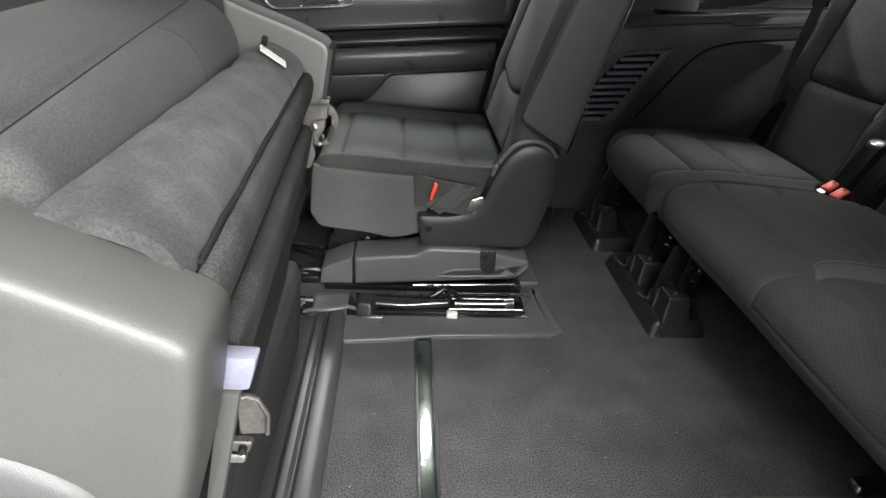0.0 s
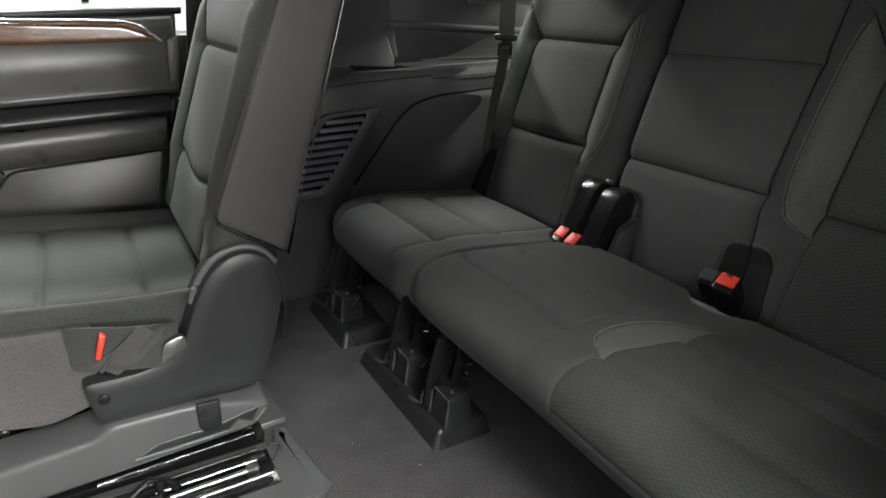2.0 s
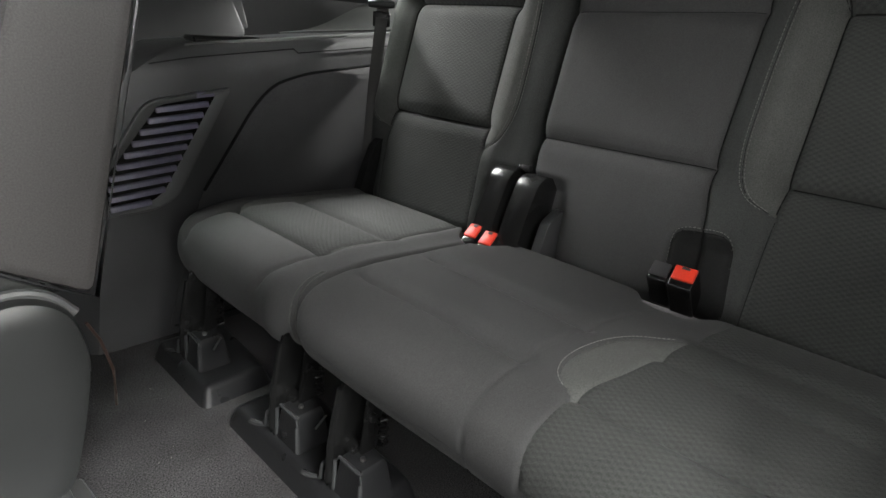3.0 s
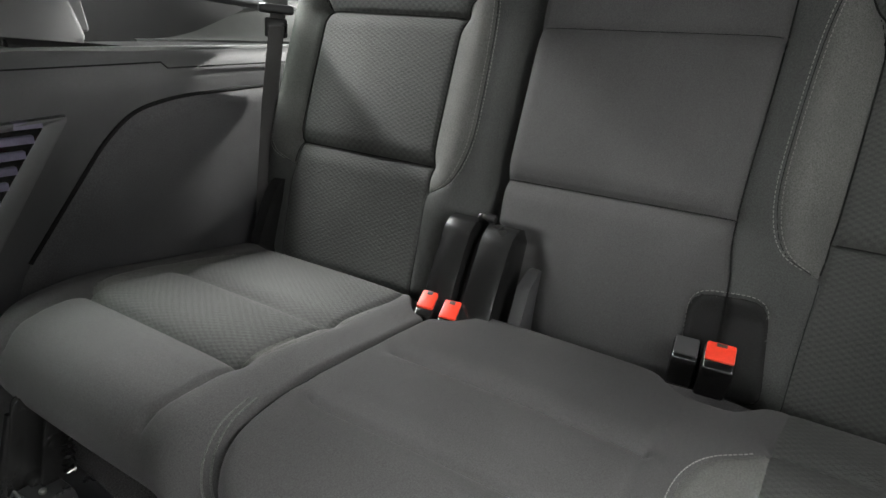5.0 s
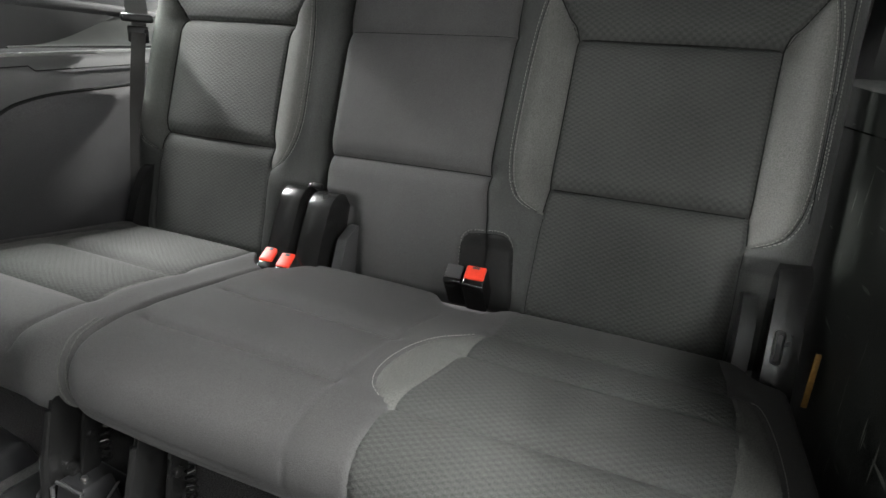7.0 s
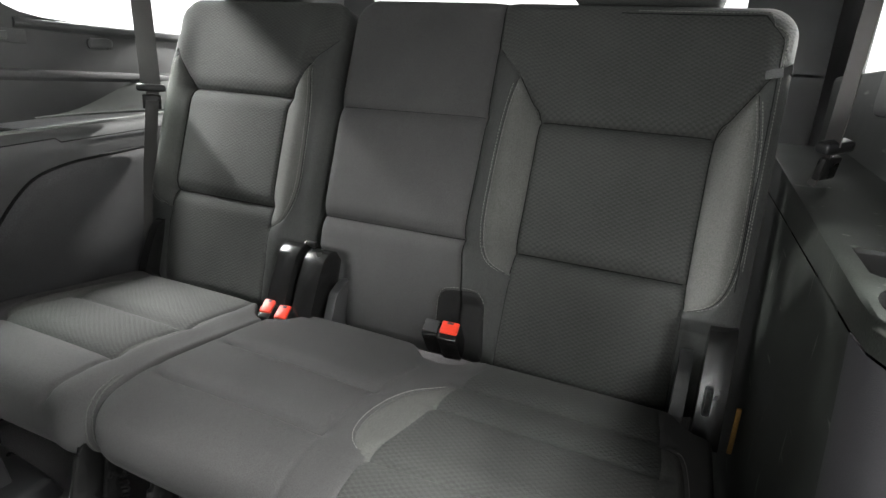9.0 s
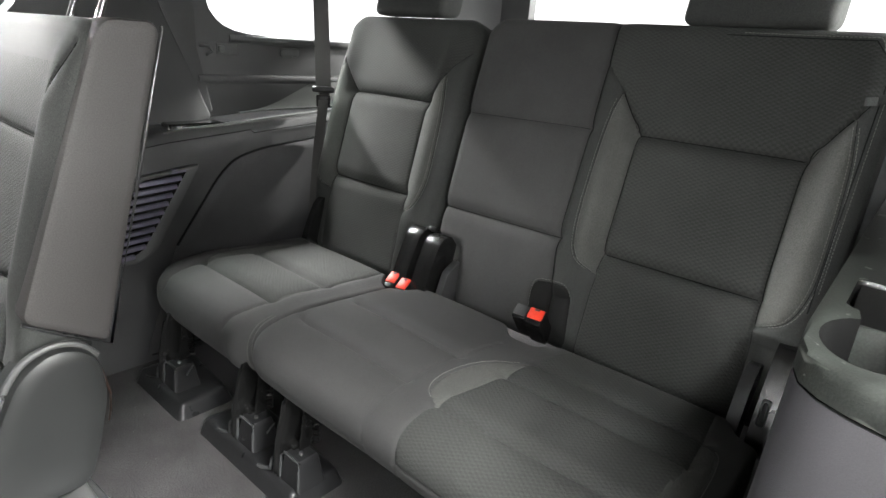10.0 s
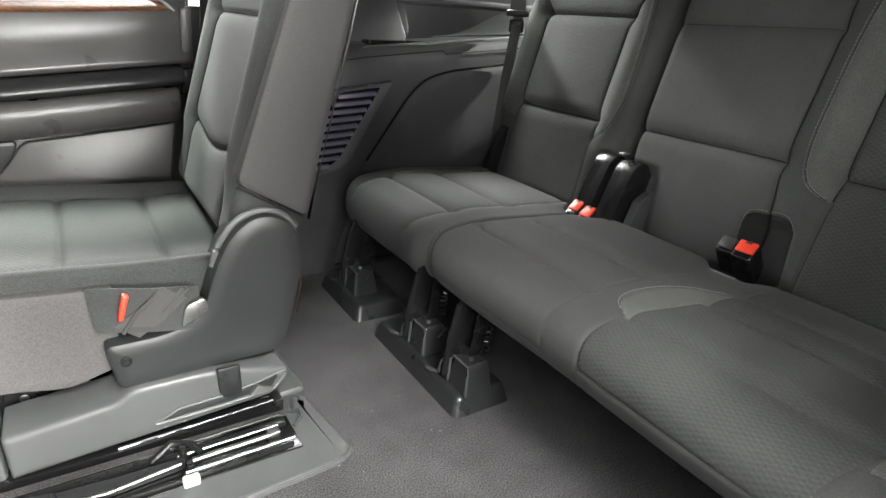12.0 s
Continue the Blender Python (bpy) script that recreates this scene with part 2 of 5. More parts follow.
class Outline(list):
    """A rounded polygon that remembers its corners and their radii."""


def rounded(poly, r, n=4):
    """A polygon with its corners rounded; r is one radius or one for each corner."""
    out = Outline()
    k = len(poly)
    radii = [r[i] if isinstance(r, (list, tuple)) else r for i in range(k)]
    for i in range(k):
        a, b, c = Vector(poly[i - 1]), Vector(poly[i]), Vector(poly[(i + 1) % k])
        d1, d2 = (a - b), (c - b)
        d = max(1e-5, min(radii[i], d1.length * 0.48, d2.length * 0.48))
        p, q = b + d1.normalized() * d, b + d2.normalized() * d
        for j in range(n + 1):
            s = j / n
            out.append(tuple(p * (1 - s) ** 2 + b * 2 * s * (1 - s) + q * s * s))
    out.corners, out.radii, out.n = [tuple(q) for q in poly], radii, n
    return out


def shrunk(poly, d):
    """An outline moved inwards by d; the corners are moved first and then rounded anew."""
    raw = poly.corners
    k = len(raw)
    s = 1 if sum(raw[i - 1][0] * raw[i][1] - raw[i][0] * raw[i - 1][1] for i in range(k)) > 0 else -1
    out, radii = [], []
    for i in range(k):
        a, b, c = Vector(raw[i - 1]), Vector(raw[i]), Vector(raw[(i + 1) % k])
        e1, e2 = (b - a).normalized(), (c - b).normalized()
        n1, n2 = Vector((-e1.y, e1.x)) * s, Vector((-e2.y, e2.x)) * s
        m = n1 + n2
        m = m / max(m.length_squared, 0.5) * 2
        out.append(tuple(b + m * d))
        convex = (e1.x * e2.y - e1.y * e2.x) * s > 0
        radii.append(max(0.0015, poly.radii[i] - d * 0.6) if convex else poly.radii[i] + d * 0.6)
    return rounded(out, radii, poly.n)


def prism(poly, axis, a, b, bevel=0.003, segments=2, shift=None):
    """poly in the two other axes, in the order of x, y, z, drawn out along axis from a to b."""
    bm = bmesh.new()

    def at(p, h):
        v = {"x": (h, p[0], p[1]), "y": (p[0], h, p[1]), "z": (p[0], p[1], h)}[axis]
        return Vector(v) + (shift(h) if shift else Vector())

    low, high = [bm.verts.new(at(p, a)) for p in poly], [bm.verts.new(at(p, b)) for p in poly]
    bm.faces.new(low)
    bm.faces.new(high)
    for i in range(len(poly)):
        bm.faces.new((low[i - 1], low[i], high[i], high[i - 1]))
    bmesh.ops.recalc_face_normals(bm, faces=bm.faces)
    return bevelled(bm, bevel, segments, 0.7)


def tube(points, r, n=10):
    bm = bmesh.new()
    pts = [Vector(p) for p in points]
    rings = []
    for i, p in enumerate(pts):
        t = (pts[min(i + 1, len(pts) - 1)] - pts[max(i - 1, 0)]).normalized()
        side = t.cross(Vector((0, 0, 1)) if abs(t.z) < 0.9 else Vector((1, 0, 0))).normalized()
        up = side.cross(t)
        rings.append([bm.verts.new(p + r * (math.cos(6.28318 * k / n) * side + math.sin(6.28318 * k / n) * up)) for k in range(n)])
    for a, b in zip(rings, rings[1:]):
        for k in range(n):
            bm.faces.new((a[k - 1], a[k], b[k], b[k - 1]))
    bm.faces.new(rings[0])
    bm.faces.new(rings[-1])
    bmesh.ops.recalc_face_normals(bm, faces=bm.faces)
    return bm


def ribbon(points, side, width, thick=0.0015):
    """A strap along points, its breadth along side."""
    bm = bmesh.new()
    pts, s = [Vector(p) for p in points], Vector(side).normalized() * width / 2
    rows = []
    for i, p in enumerate(pts):
        t = (pts[min(i + 1, len(pts) - 1)] - pts[max(i - 1, 0)]).normalized()
        nrm = t.cross(s).normalized() * thick
        rows.append([bm.verts.new(q) for q in (p - s, p + s, p + s + nrm, p - s + nrm)])
    for a, b in zip(rows, rows[1:]):
        for k in range(4):
            bm.faces.new((a[k - 1], a[k], b[k], b[k - 1]))
    bm.faces.new(rows[0])
    bm.faces.new(rows[-1])
    bmesh.ops.recalc_face_normals(bm, faces=bm.faces)
    return bm


def disc(centre, axis, r, length, n=20, bevel=0.0015):
    bm = bmesh.new()
    turn = Vector((0, 0, 1)).rotation_difference(Vector(axis)).to_matrix().to_4x4()
    bmesh.ops.create_cone(bm, cap_ends=True, segments=n, radius1=r, radius2=r, depth=length, matrix=Matrix.Translation(centre) @ turn)
    return bevelled(bm, bevel, 2, 0.7)


def curve_through(pts, step=0.006):
    """A smooth line (Catmull-Rom) through 2D points."""
    p = [np.array(q, float) for q in pts]
    p = [2 * p[0] - p[1]] + p + [2 * p[-1] - p[-2]]
    out = []
    for i in range(1, len(p) - 2):
        n = max(2, int(np.linalg.norm(p[i + 1] - p[i]) / step))
        for k in range(n):
            t = k / n
            out.append(0.5 * (2 * p[i] + (p[i + 1] - p[i - 1]) * t + (2 * p[i - 1] - 5 * p[i] + 4 * p[i + 1] - p[i + 2]) * t * t + (3 * p[i] - p[i - 1] - 3 * p[i + 1] + p[i + 2]) * t ** 3))
    out.append(p[-2])
    return np.array(out)


def line_distance(uv, line):
    """The distance of points to a polyline, and the nearest places on it."""
    best, place = np.full(len(uv), 9.0), uv.copy()
    for a, b in zip(line[:-1], line[1:]):
        ab = b - a
        t = np.clip(((uv - a) @ ab) / max(ab @ ab, 1e-12), 0, 1)
        q = a + t[:, None] * ab
        d = np.linalg.norm(uv - q, axis=1)
        near = d < best
        best[near], place[near] = d[near], q[near]
    return best, place


def inside(uv, poly):
    x, y = uv[:, 0], uv[:, 1]
    hit = np.zeros(len(uv), bool)
    for (x0, y0), (x1, y1) in zip(poly, np.roll(poly, -1, axis=0)):
        cross = ((y0 > y) != (y1 > y)) & (x < (x1 - x0) * (y - y0) / (y1 - y0 + 1e-12) + x0)
        hit ^= cross
    return hit


class Pad:
    """An upholstered cushion: a rounded block whose face bulges and sinks in along its seams."""

    def __init__(self, place, size, depth, r, seams=(), bulge=None, cell=0.0042, sewn=True):
        self.sewn = sewn
        self.place, self.size, self.depth, self.r, self.bulge, self.cell = place, size, depth, r, bulge, cell
        self.seams = [(np.array(line, float), deep, wide, soft) for line, deep, wide, soft in seams]

    def height(self, uv):
        r = self.r
        a = np.maximum(0, r - np.minimum(uv[:, 0], self.size[0] - uv[:, 0]))
        b = np.maximum(0, r - np.minimum(uv[:, 1], self.size[1] - uv[:, 1]))
        s = np.maximum(a, b)
        w = -(r - np.sqrt(np.maximum(0, r * r - s * s)))
        if self.bulge:
            w = w + self.bulge(uv[:, 0], uv[:, 1])
        for line, deep, wide, soft in self.seams:
            d, _ = line_distance(uv, line)
            w = w - deep * np.exp(-(d / wide) ** 2) - soft * np.exp(-(d / 0.018) ** 2)
        return w

    def on(self, uv, lift=0.0):
        uv = np.atleast_2d(np.array(uv, float))
        w = self.height(uv) + lift
        return [Vector(self.place(u, v, h)) for (u, v), h in zip(uv, w)]

    def build(self, parent, rest, regions):
        """rest: name, material, label of what no region covers; regions: the same with an outline each."""
        U, V, r, c = *self.size, self.r, self.cell

        def stops(length):
            edge = [r * (1 - math.cos(math.pi / 2 * k / 6)) for k in range(6)]
            n = int((length - 2 * r) / c)
            return np.array(edge + [r + (length - 2 * r) * k / n for k in range(n + 1)] + [length - e for e in reversed(edge)])

        us, vs = stops(U), stops(V)
        uv = np.array([(u, v) for v in vs for u in us])
        nu, nv = len(us), len(vs)
        free = (uv[:, 0] > 1e-6) & (uv[:, 0] < U - 1e-6) & (uv[:, 1] > 1e-6) & (uv[:, 1] < V - 1e-6)
        for line, deep, wide, soft in self.seams:
            d, q = line_distance(uv, line)
            near = free & (d < c * 0.5)
            uv[near] = q[near]
            free &= ~near
        pts = [tuple(self.place(u, v, w)) for (u, v), w in zip(uv, self.height(uv))]
        quads = [(j * nu + i, j * nu + i + 1, (j + 1) * nu + i + 1, (j + 1) * nu + i) for j in range(nv - 1) for i in range(nu - 1)]
        mids = np.array([uv[list(q)].mean(axis=0) for q in quads])
        which = np.zeros(len(quads), int)
        for k, (_, _, _, outline) in enumerate(regions):
            which[inside(mids, np.array(outline)) & (which == 0)] = k + 1
        groups = {k: [quads[i] for i in np.nonzero(which == k)[0]] for k in range(len(regions) + 1)}
        rim = [i for i in range(nu)] + [j * nu + nu - 1 for j in range(1, nv)] + [(nv - 1) * nu + i for i in range(nu - 2, -1, -1)] + [j * nu for j in range(nv - 2, 0, -1)]
        rings, last = [], rim
        h0 = self.height(uv[rim])
        steps = 6
        for k in range(1, steps + 1):
            row = []
            for i, h in zip(rim, h0):
                row.append(len(pts))
                pts.append(tuple(self.place(uv[i][0], uv[i][1], h + (-self.depth - h) * k / steps)))
            groups[0] += [(last[i - 1], row[i - 1], row[i], last[i]) for i in range(len(rim))]
            last = row
        groups[0].append(tuple(last))
        o, x, y, z = (Vector(self.place(*q)) for q in ((U / 2, V / 2, 0), (U / 2 + 0.01, V / 2, 0), (U / 2, V / 2 + 0.01, 0), (U / 2, V / 2, 0.01)))
        flip = (x - o).cross(y - o).dot(z - o) < 0
        made = []
        for k, (name, material, label, *_) in enumerate([rest, *regions]):
            if not groups[k]:
                continue
            used = {}
            for f in groups[k]:
                for i in f:
                    used.setdefault(i, len(used))
            bm = bmesh.new()
            vv = [bm.verts.new(pts[i]) for i in used]
            for f in groups[k]:
                ids = [vv[used[i]] for i in f]
                bm.faces.new(ids[::-1] if flip else ids)
            ob = part(name, bm, material, made[0] if made else parent, label, smooth=False)
            ob.data.shade_smooth()
            made.append(ob)
        # dark tubes draw the shade inside the deeper seam grooves
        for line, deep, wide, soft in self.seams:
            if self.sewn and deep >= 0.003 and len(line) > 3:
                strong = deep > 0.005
                part("seam", tube(self.on(line[1:-1], 0.62 * deep if strong else 0.0004), 0.0011 if strong else 0.0007, 6), SEAM, made[0], "dark line drawn for the shade in the sewn seam")
        return made


def stitches(pad, line, parent, step=0.0065, long=0.0042, wide=0.0012):
    """A row of thread stitches along a line on a pad."""
    line = np.array(line)
    seg = np.linalg.norm(np.diff(line, axis=0), axis=1)
    s = np.concatenate([[0], np.cumsum(seg)])
    at = np.arange(0.003, s[-1] - 0.003, step)
    bm = bmesh.new()
    ends = []
    for d in (-long / 2, long / 2):
        q = np.stack([np.interp(at + d, s, line[:, k]) for k in (0, 1)], axis=1)
        ends.append((pad.on(q, 0.0002), pad.on(q, 0.0012)))
    for a, b, a2, b2 in zip(ends[0][0], ends[1][0], ends[0][1], ends[1][1]):
        side = (b - a).cross(a2 - a).normalized() * wide / 2
        lo = [bm.verts.new(p) for p in (a - side, a + side, b + side, b - side)]
        hi = [bm.verts.new(p) for p in (a2 - side * 0.6, a2 + side * 0.6, b2 + side * 0.6, b2 - side * 0.6)]
        bm.faces.new(hi)
        for i in range(4):
            bm.faces.new((lo[i - 1], lo[i], hi[i], hi[i - 1]))
    bmesh.ops.recalc_face_normals(bm, faces=bm.faces)
    return part("stitching", bm, THREAD, parent, "pale contrast stitching", smooth=False)


def corner_round(u, v, U, V, R):
    """Moves a point of a rectangle so that its corners become round."""
    cu, cv = min(max(u, R), U - R), min(max(v, R), V - R)
    du, dv = u - cu, v - cv
    far = math.hypot(du, dv)
    if far < 1e-9:
        return u, v
    m = max(abs(du), abs(dv)) / far
    return cu + du * m, cv + dv * m


# ---- shell of the vehicle ----
setting("floor", box(-1.7, 2.35, 0.36, 2.2, -0.05, 0.0, 0.0), CARPET, "charcoal loop carpet on the vehicle floor", "floor")
setting("ground", box(-40, 40, -40, 40, -0.85, -0.8, 0.0), CONCRETE, "pale concrete showroom floor outside the vehicle", "ground")
setting("ceiling", box(-1.8, 2.4, 0.38, 2.24, 1.30, 1.34, 0.0), HEADLINER, "pale grey cloth headliner of the cabin", "ceiling")


def side_wall(name, y0, y1, holes, x0=-1.8, x1=2.35, z0=-0.1, z1=1.30, label=""):
    """A body side with its window openings, built round them; holes are (x0, x1, z0, z1)."""
    bm = bmesh.new()
    xs = sorted({x0, x1, *[h[0] for h in holes], *[h[1] for h in holes]})
    zs = sorted({z0, z1, *[h[2] for h in holes], *[h[3] for h in holes]})
    for a, b in zip(xs, xs[1:]):
        for c, d in zip(zs, zs[1:]):
            if any(h[0] <= a and b <= h[1] and h[2] <= c and d <= h[3] for h in holes):
                continue
            bmesh.ops.create_cube(bm, size=1, matrix=Matrix.Translation(((a + b) / 2, (y0 + y1) / 2, (c + d) / 2)) @ Matrix.Diagonal((b - a, y1 - y0, d - c, 1)))
    bmesh.ops.remove_doubles(bm, verts=bm.verts, dist=1e-5)
    return setting(name, bm, TRIM, label, "wall")


side_wall("wall_east", 2.2, 2.24, [(-1.3, -0.75, 0.76, 1.2), (-0.62, 0.43, 0.70, 1.27), (0.87, 2.0, 0.868, 1.22)], label="dark plastic inner side of the body with window openings")
side_wall("wall_west", 0.36, 0.40, [(-0.72, 0.40, -0.1, 1.2), (0.40, 0.63, 0.70, 1.2), (-1.3, -0.85, 0.76, 1.2), (1.30, 2.0, 0.89, 1.22)], label="dark plastic inner side of the body with an open door")
bm = bmesh.new()
for c, s in (((2.36, 1.3, 0.4), (0.05, 1.84, 1.0)), ((2.36, 1.3, 1.26), (0.05, 1.84, 0.1)), ((2.36, 0.515, 1.05), (0.05, 0.29, 0.32)), ((2.36, 2.13, 1.05), (0.05, 0.16, 0.32))):
    bmesh.ops.create_cube(bm, size=1, matrix=Matrix.Translation(c) @ Matrix.Diagonal((*s, 1)))
setting("wall_north", bm, TRIM, "dark tailgate lining with a rear window opening", "wall")
setting("wall_south", box(-1.85, -1.8, 0.36, 2.24, -0.1, 0.75, 0.0), DOORDARK, "dark dashboard wall at the front of the cabin", "wall")

def loft(rings, cap=True, bevel=0.0):
    """A skin over rings of as many points each."""
    bm = bmesh.new()
    rows = [[bm.verts.new(p) for p in ring] for ring in rings]
    n = len(rows[0])
    for a, b in zip(rows, rows[1:]):
        for k in range(n):
            bm.faces.new((a[k - 1], a[k], b[k], b[k - 1]))
    if cap:
        bm.faces.new(rows[0])
        bm.faces.new(rows[-1])
    bmesh.ops.recalc_face_normals(bm, faces=bm.faces)
    return bevelled(bm, bevel, 2, 0.7)


def domed(poly, axis, heights, insets):
    """A solid over a polygon whose edge falls away in steps."""
    rings = []
    for h, d in zip(heights, insets):
        q = shrunk(poly, d) if d else poly
        rings.append([{"x": (h, a, b), "y": (a, h, b), "z": (a, b, h)}[axis] for a, b in q])
    q = shrunk(poly, insets[-1] + 0.004)
    rings.append([{"x": (heights[-1], a, b), "y": (a, heights[-1], b), "z": (a, b, heights[-1])}[axis] for a, b in q])
    return loft(rings)


# ---- third row seats ----
LEAN = radians(15.64)
SL, CL = math.sin(LEAN), math.cos(LEAN)
Z0 = 0.262
X0 = 1.164 + (Z0 - 0.494) * 0.28
ON_BACK = Matrix(((0, SL, -CL, X0), (1, 0, 0, 0), (0, CL, SL, Z0), (0, 0, 0, 1)))


def vz(z):
    return (z - Z0) / CL


def laid_on_back(bm):
    """From (y, height along the back, outwards) to the room."""
    bmesh.ops.transform(bm, matrix=ON_BACK, verts=bm.verts)
    bmesh.ops.recalc_face_normals(bm, faces=bm.faces)
    return bm


def back_place(y0, U, V, R, left_in=0.0, right_in=0.0):
    def place(u, v, w):
        u, v = corner_round(u, v, U, V, R)
        low = max(0.0, 1 - v / 0.3) ** 2
        u = u + low * (left_in * (1 - u / U) - right_in * (u / U))
        return (X0 + v * SL - w * CL, y0 + u, Z0 + v * CL + w * SL)
    return place


def lens_edges(edge, out):
    """The two sides of the light bolster beside an insert; out is +1 or -1."""
    inner = curve_through([(edge + out * d, vz(z)) for d, z in ((0.004, 0.447), (0.0, 0.495), (-0.002, 0.62), (0.0, 0.744), (0.02, 0.778), (0.052, 0.825))])
    outer = curve_through([(edge + out * d, vz(z)) for d, z in ((0.052, 0.825), (0.066, 0.74), (0.072, 0.62), (0.07, 0.53), (0.05, 0.472), (0.004, 0.447))])
    return inner, outer


def bench_back(ob, y0, y1, z_top, inserts, extra=(), middle=(), hollow=None):
    """inserts: the low and high edge of each seat's insert in y."""
    U, V = y1 - y0, vz(z_top)
    seams, regions, threads = list(extra), list(middle), []
    for a, b in inserts:
        a, b = a - y0, b - y0
        li, lo = lens_edges(a, -1)
        ri, ro = lens_edges(b, 1)
        top, low = vz(0.744), vz(0.493)
        seams += [(curve_through([(a, top), (b, top)]), 0.008, 0.004, 0.010), (curve_through([(a, low), (b, low)]), 0.008, 0.004, 0.010)]
        seams += [(q, 0.006, 0.0035, 0.004) for q in (li, ri)] + [(q, 0.004, 0.003, 0.001) for q in (lo, ro)]
        lower = [(a - 0.004, low), (b + 0.004, low), (b - 0.002, vz(0.447)), (b + 0.012, 0.0), (a - 0.012, 0.0), (a + 0.002, vz(0.447))]
        seams += [(curve_through([(a - 0.002, vz(0.447)), (a - 0.012, 0.002)]), 0.004, 0.003, 0.0), (curve_through([(b + 0.002, vz(0.447)), (b + 0.012, 0.002)]), 0.004, 0.003, 0.0)]
        band_l = curve_through([(a, top), (a - 0.02, vz(0.778)), (a - 0.052, vz(0.825)), (max(a - 0.11, 0.012), vz(0.88))])
        band_r = curve_through([(b, top), (b + 0.02, vz(0.778)), (b + 0.052, vz(0.825)), (min(b + 0.11, U - 0.012), vz(0.88))])
        seams += [(band_l, 0.004, 0.003, 0.003), (band_r, 0.004, 0.003, 0.003)]
        regions += [("bolster", BOLSTER, "lighter grey bolster", np.vstack([li, lo[1:-1]])), ("bolster", BOLSTER, "lighter grey bolster", np.vstack([ri, ro[1:-1]]))]
        regions += [("insert", CLOTH, "patterned grey cloth insert", [(a, low), (b, low), (b, top), (a, top)]), ("lower_insert", CLOTH, "patterned grey cloth insert", lower)]
        head = np.vstack([band_l[::-1], band_r, [(min(b + 0.11, U), V), (max(a - 0.11, 0), V)]])
        regions += [("headband", CLOTH, "patterned grey cloth upper panel", head)]
        for q, s in ((lo, 1), (ro, -1)):
            threads += [q + np.array([s * 0.0045, 0]), q + np.array([-s * 0.0045, 0])]

    def bulge(u, v):
        w = 0.008 * np.sin(np.clip(v / V, 0, 1) * np.pi) ** 0.6
        for a, b in inserts:
            a, b = a - y0, b - y0
            mid = (u - (a + b) / 2) / ((b - a) / 2)
            w = w + 0.02 * np.exp(-((np.abs(mid) - 1.3) / 0.22) ** 2) * np.clip((v - 0.12) / 0.12, 0, 1) * np.clip((V - v) / 0.15, 0, 1)
            w = w + 0.004 * np.clip(1 - mid ** 2, 0, 1) * np.sin(np.clip((v - vz(0.493)) / (vz(0.744) - vz(0.493)), 0, 1) * np.pi)
        if hollow is not None:
            w = w - hollow(u, v)
        return w

    pad = Pad(back_place(y0, U, V, 0.055, 0.012, 0.03), (U, V), 0.115, 0.026, seams, bulge, 0.0042)
    made = pad.build(ob, ("backrest", TRIMCLOTH, "dark grey cloth backrest"), regions)
    border = [(0.017, v) for v in np.arange(0.25, V - 0.05, 0.01)] + [(0.05, V - 0.017)] + [(u, V - 0.017) for u in np.arange(0.07, 0.30, 0.01)]
    if y0 < 1:
        threads.append(np.array(border))
        # dark tube draws the shade along the border seam
        part("seam", tube(pad.on(np.array(border) + np.array([0.006, -0.006]), 0.0008), 0.001, 6), SEAM, made[0], "dark line drawn for the shade in the sewn seam")
    for q in threads:
        stitches(pad, q[3:-2], made[0])
    return made[0], pad


narrow = thing("third_row_seat", (0.8, 1.75, 0.0), "dark grey cloth third-row seat with light bolsters, upright", "seat", "third row seats")
wide = thing("third_row_seat", (0.8, 1.05, 0.0), "wide dark grey cloth third-row seat with plain middle, upright", "seat", "third row seats")


def dip(y0, c, s, z, deep):
    """A hollow round y = c that fades out above z."""
    return lambda u, v: deep * np.exp(-((u + y0 - c) / s) ** 4) * np.clip((vz(z) - v) / 0.025, 0, 1)


_, narrow_pad = bench_back(narrow, 1.487, 1.992, 0.965, [(1.606, 1.914)], hollow=dip(1.487, 1.49, 0.06, 0.43, 0.035))
yb = 0.597
mid_edge = curve_through([(1.112 - yb, 0.01), (1.113 - yb, vz(0.41)), (1.122 - yb, vz(0.5)), (1.118 - yb, vz(0.743)), (1.122 - yb, vz(0.965))])
mid_low = curve_through([(1.118 - yb, vz(0.5)), (1.47 - yb, vz(0.497))])
mid_top = curve_through([(1.118 - yb, vz(0.742)), (1.465 - yb, vz(0.735))])
pocket = rounded([(1.158 - yb, 0.004), (1.160 - yb, vz(0.395)), (1.060 - yb, vz(0.405)), (1.046 - yb, 0.004)], 0.03)
pocket_edge = np.array(pocket + pocket[:1])
h1, h2, h3 = dip(yb, 1.44, 0.055, 0.43, 0.035), dip(yb, 0.645, 0.055, 0.44, 0.035), dip(yb, 1.105, 0.048, 0.40, 0.012)
wide_back, wide_pad = bench_back(wide, yb, 1.471, 0.972, [(0.695, 1.010)],
                                 [(mid_edge, 0.006, 0.004, 0.006), (mid_low, 0.007, 0.004, 0.009), (mid_top, 0.005, 0.004, 0.006), (pocket_edge, 0.004, 0.003, 0.0)],
                                 [("buckle_pocket", POCKET, "black lined buckle pocket", pocket), ("middle_section", PLAIN, "plain dark grey middle section", np.vstack([mid_edge, [(0.9, vz(0.975)), (0.9, 0.0)]]))],
                                 lambda u, v: h1(u, v) + h2(u, v) + h3(u, v))
stitches(wide_pad, pocket_edge[2:-6] + np.array([0.0, 0.006]), wide_back)


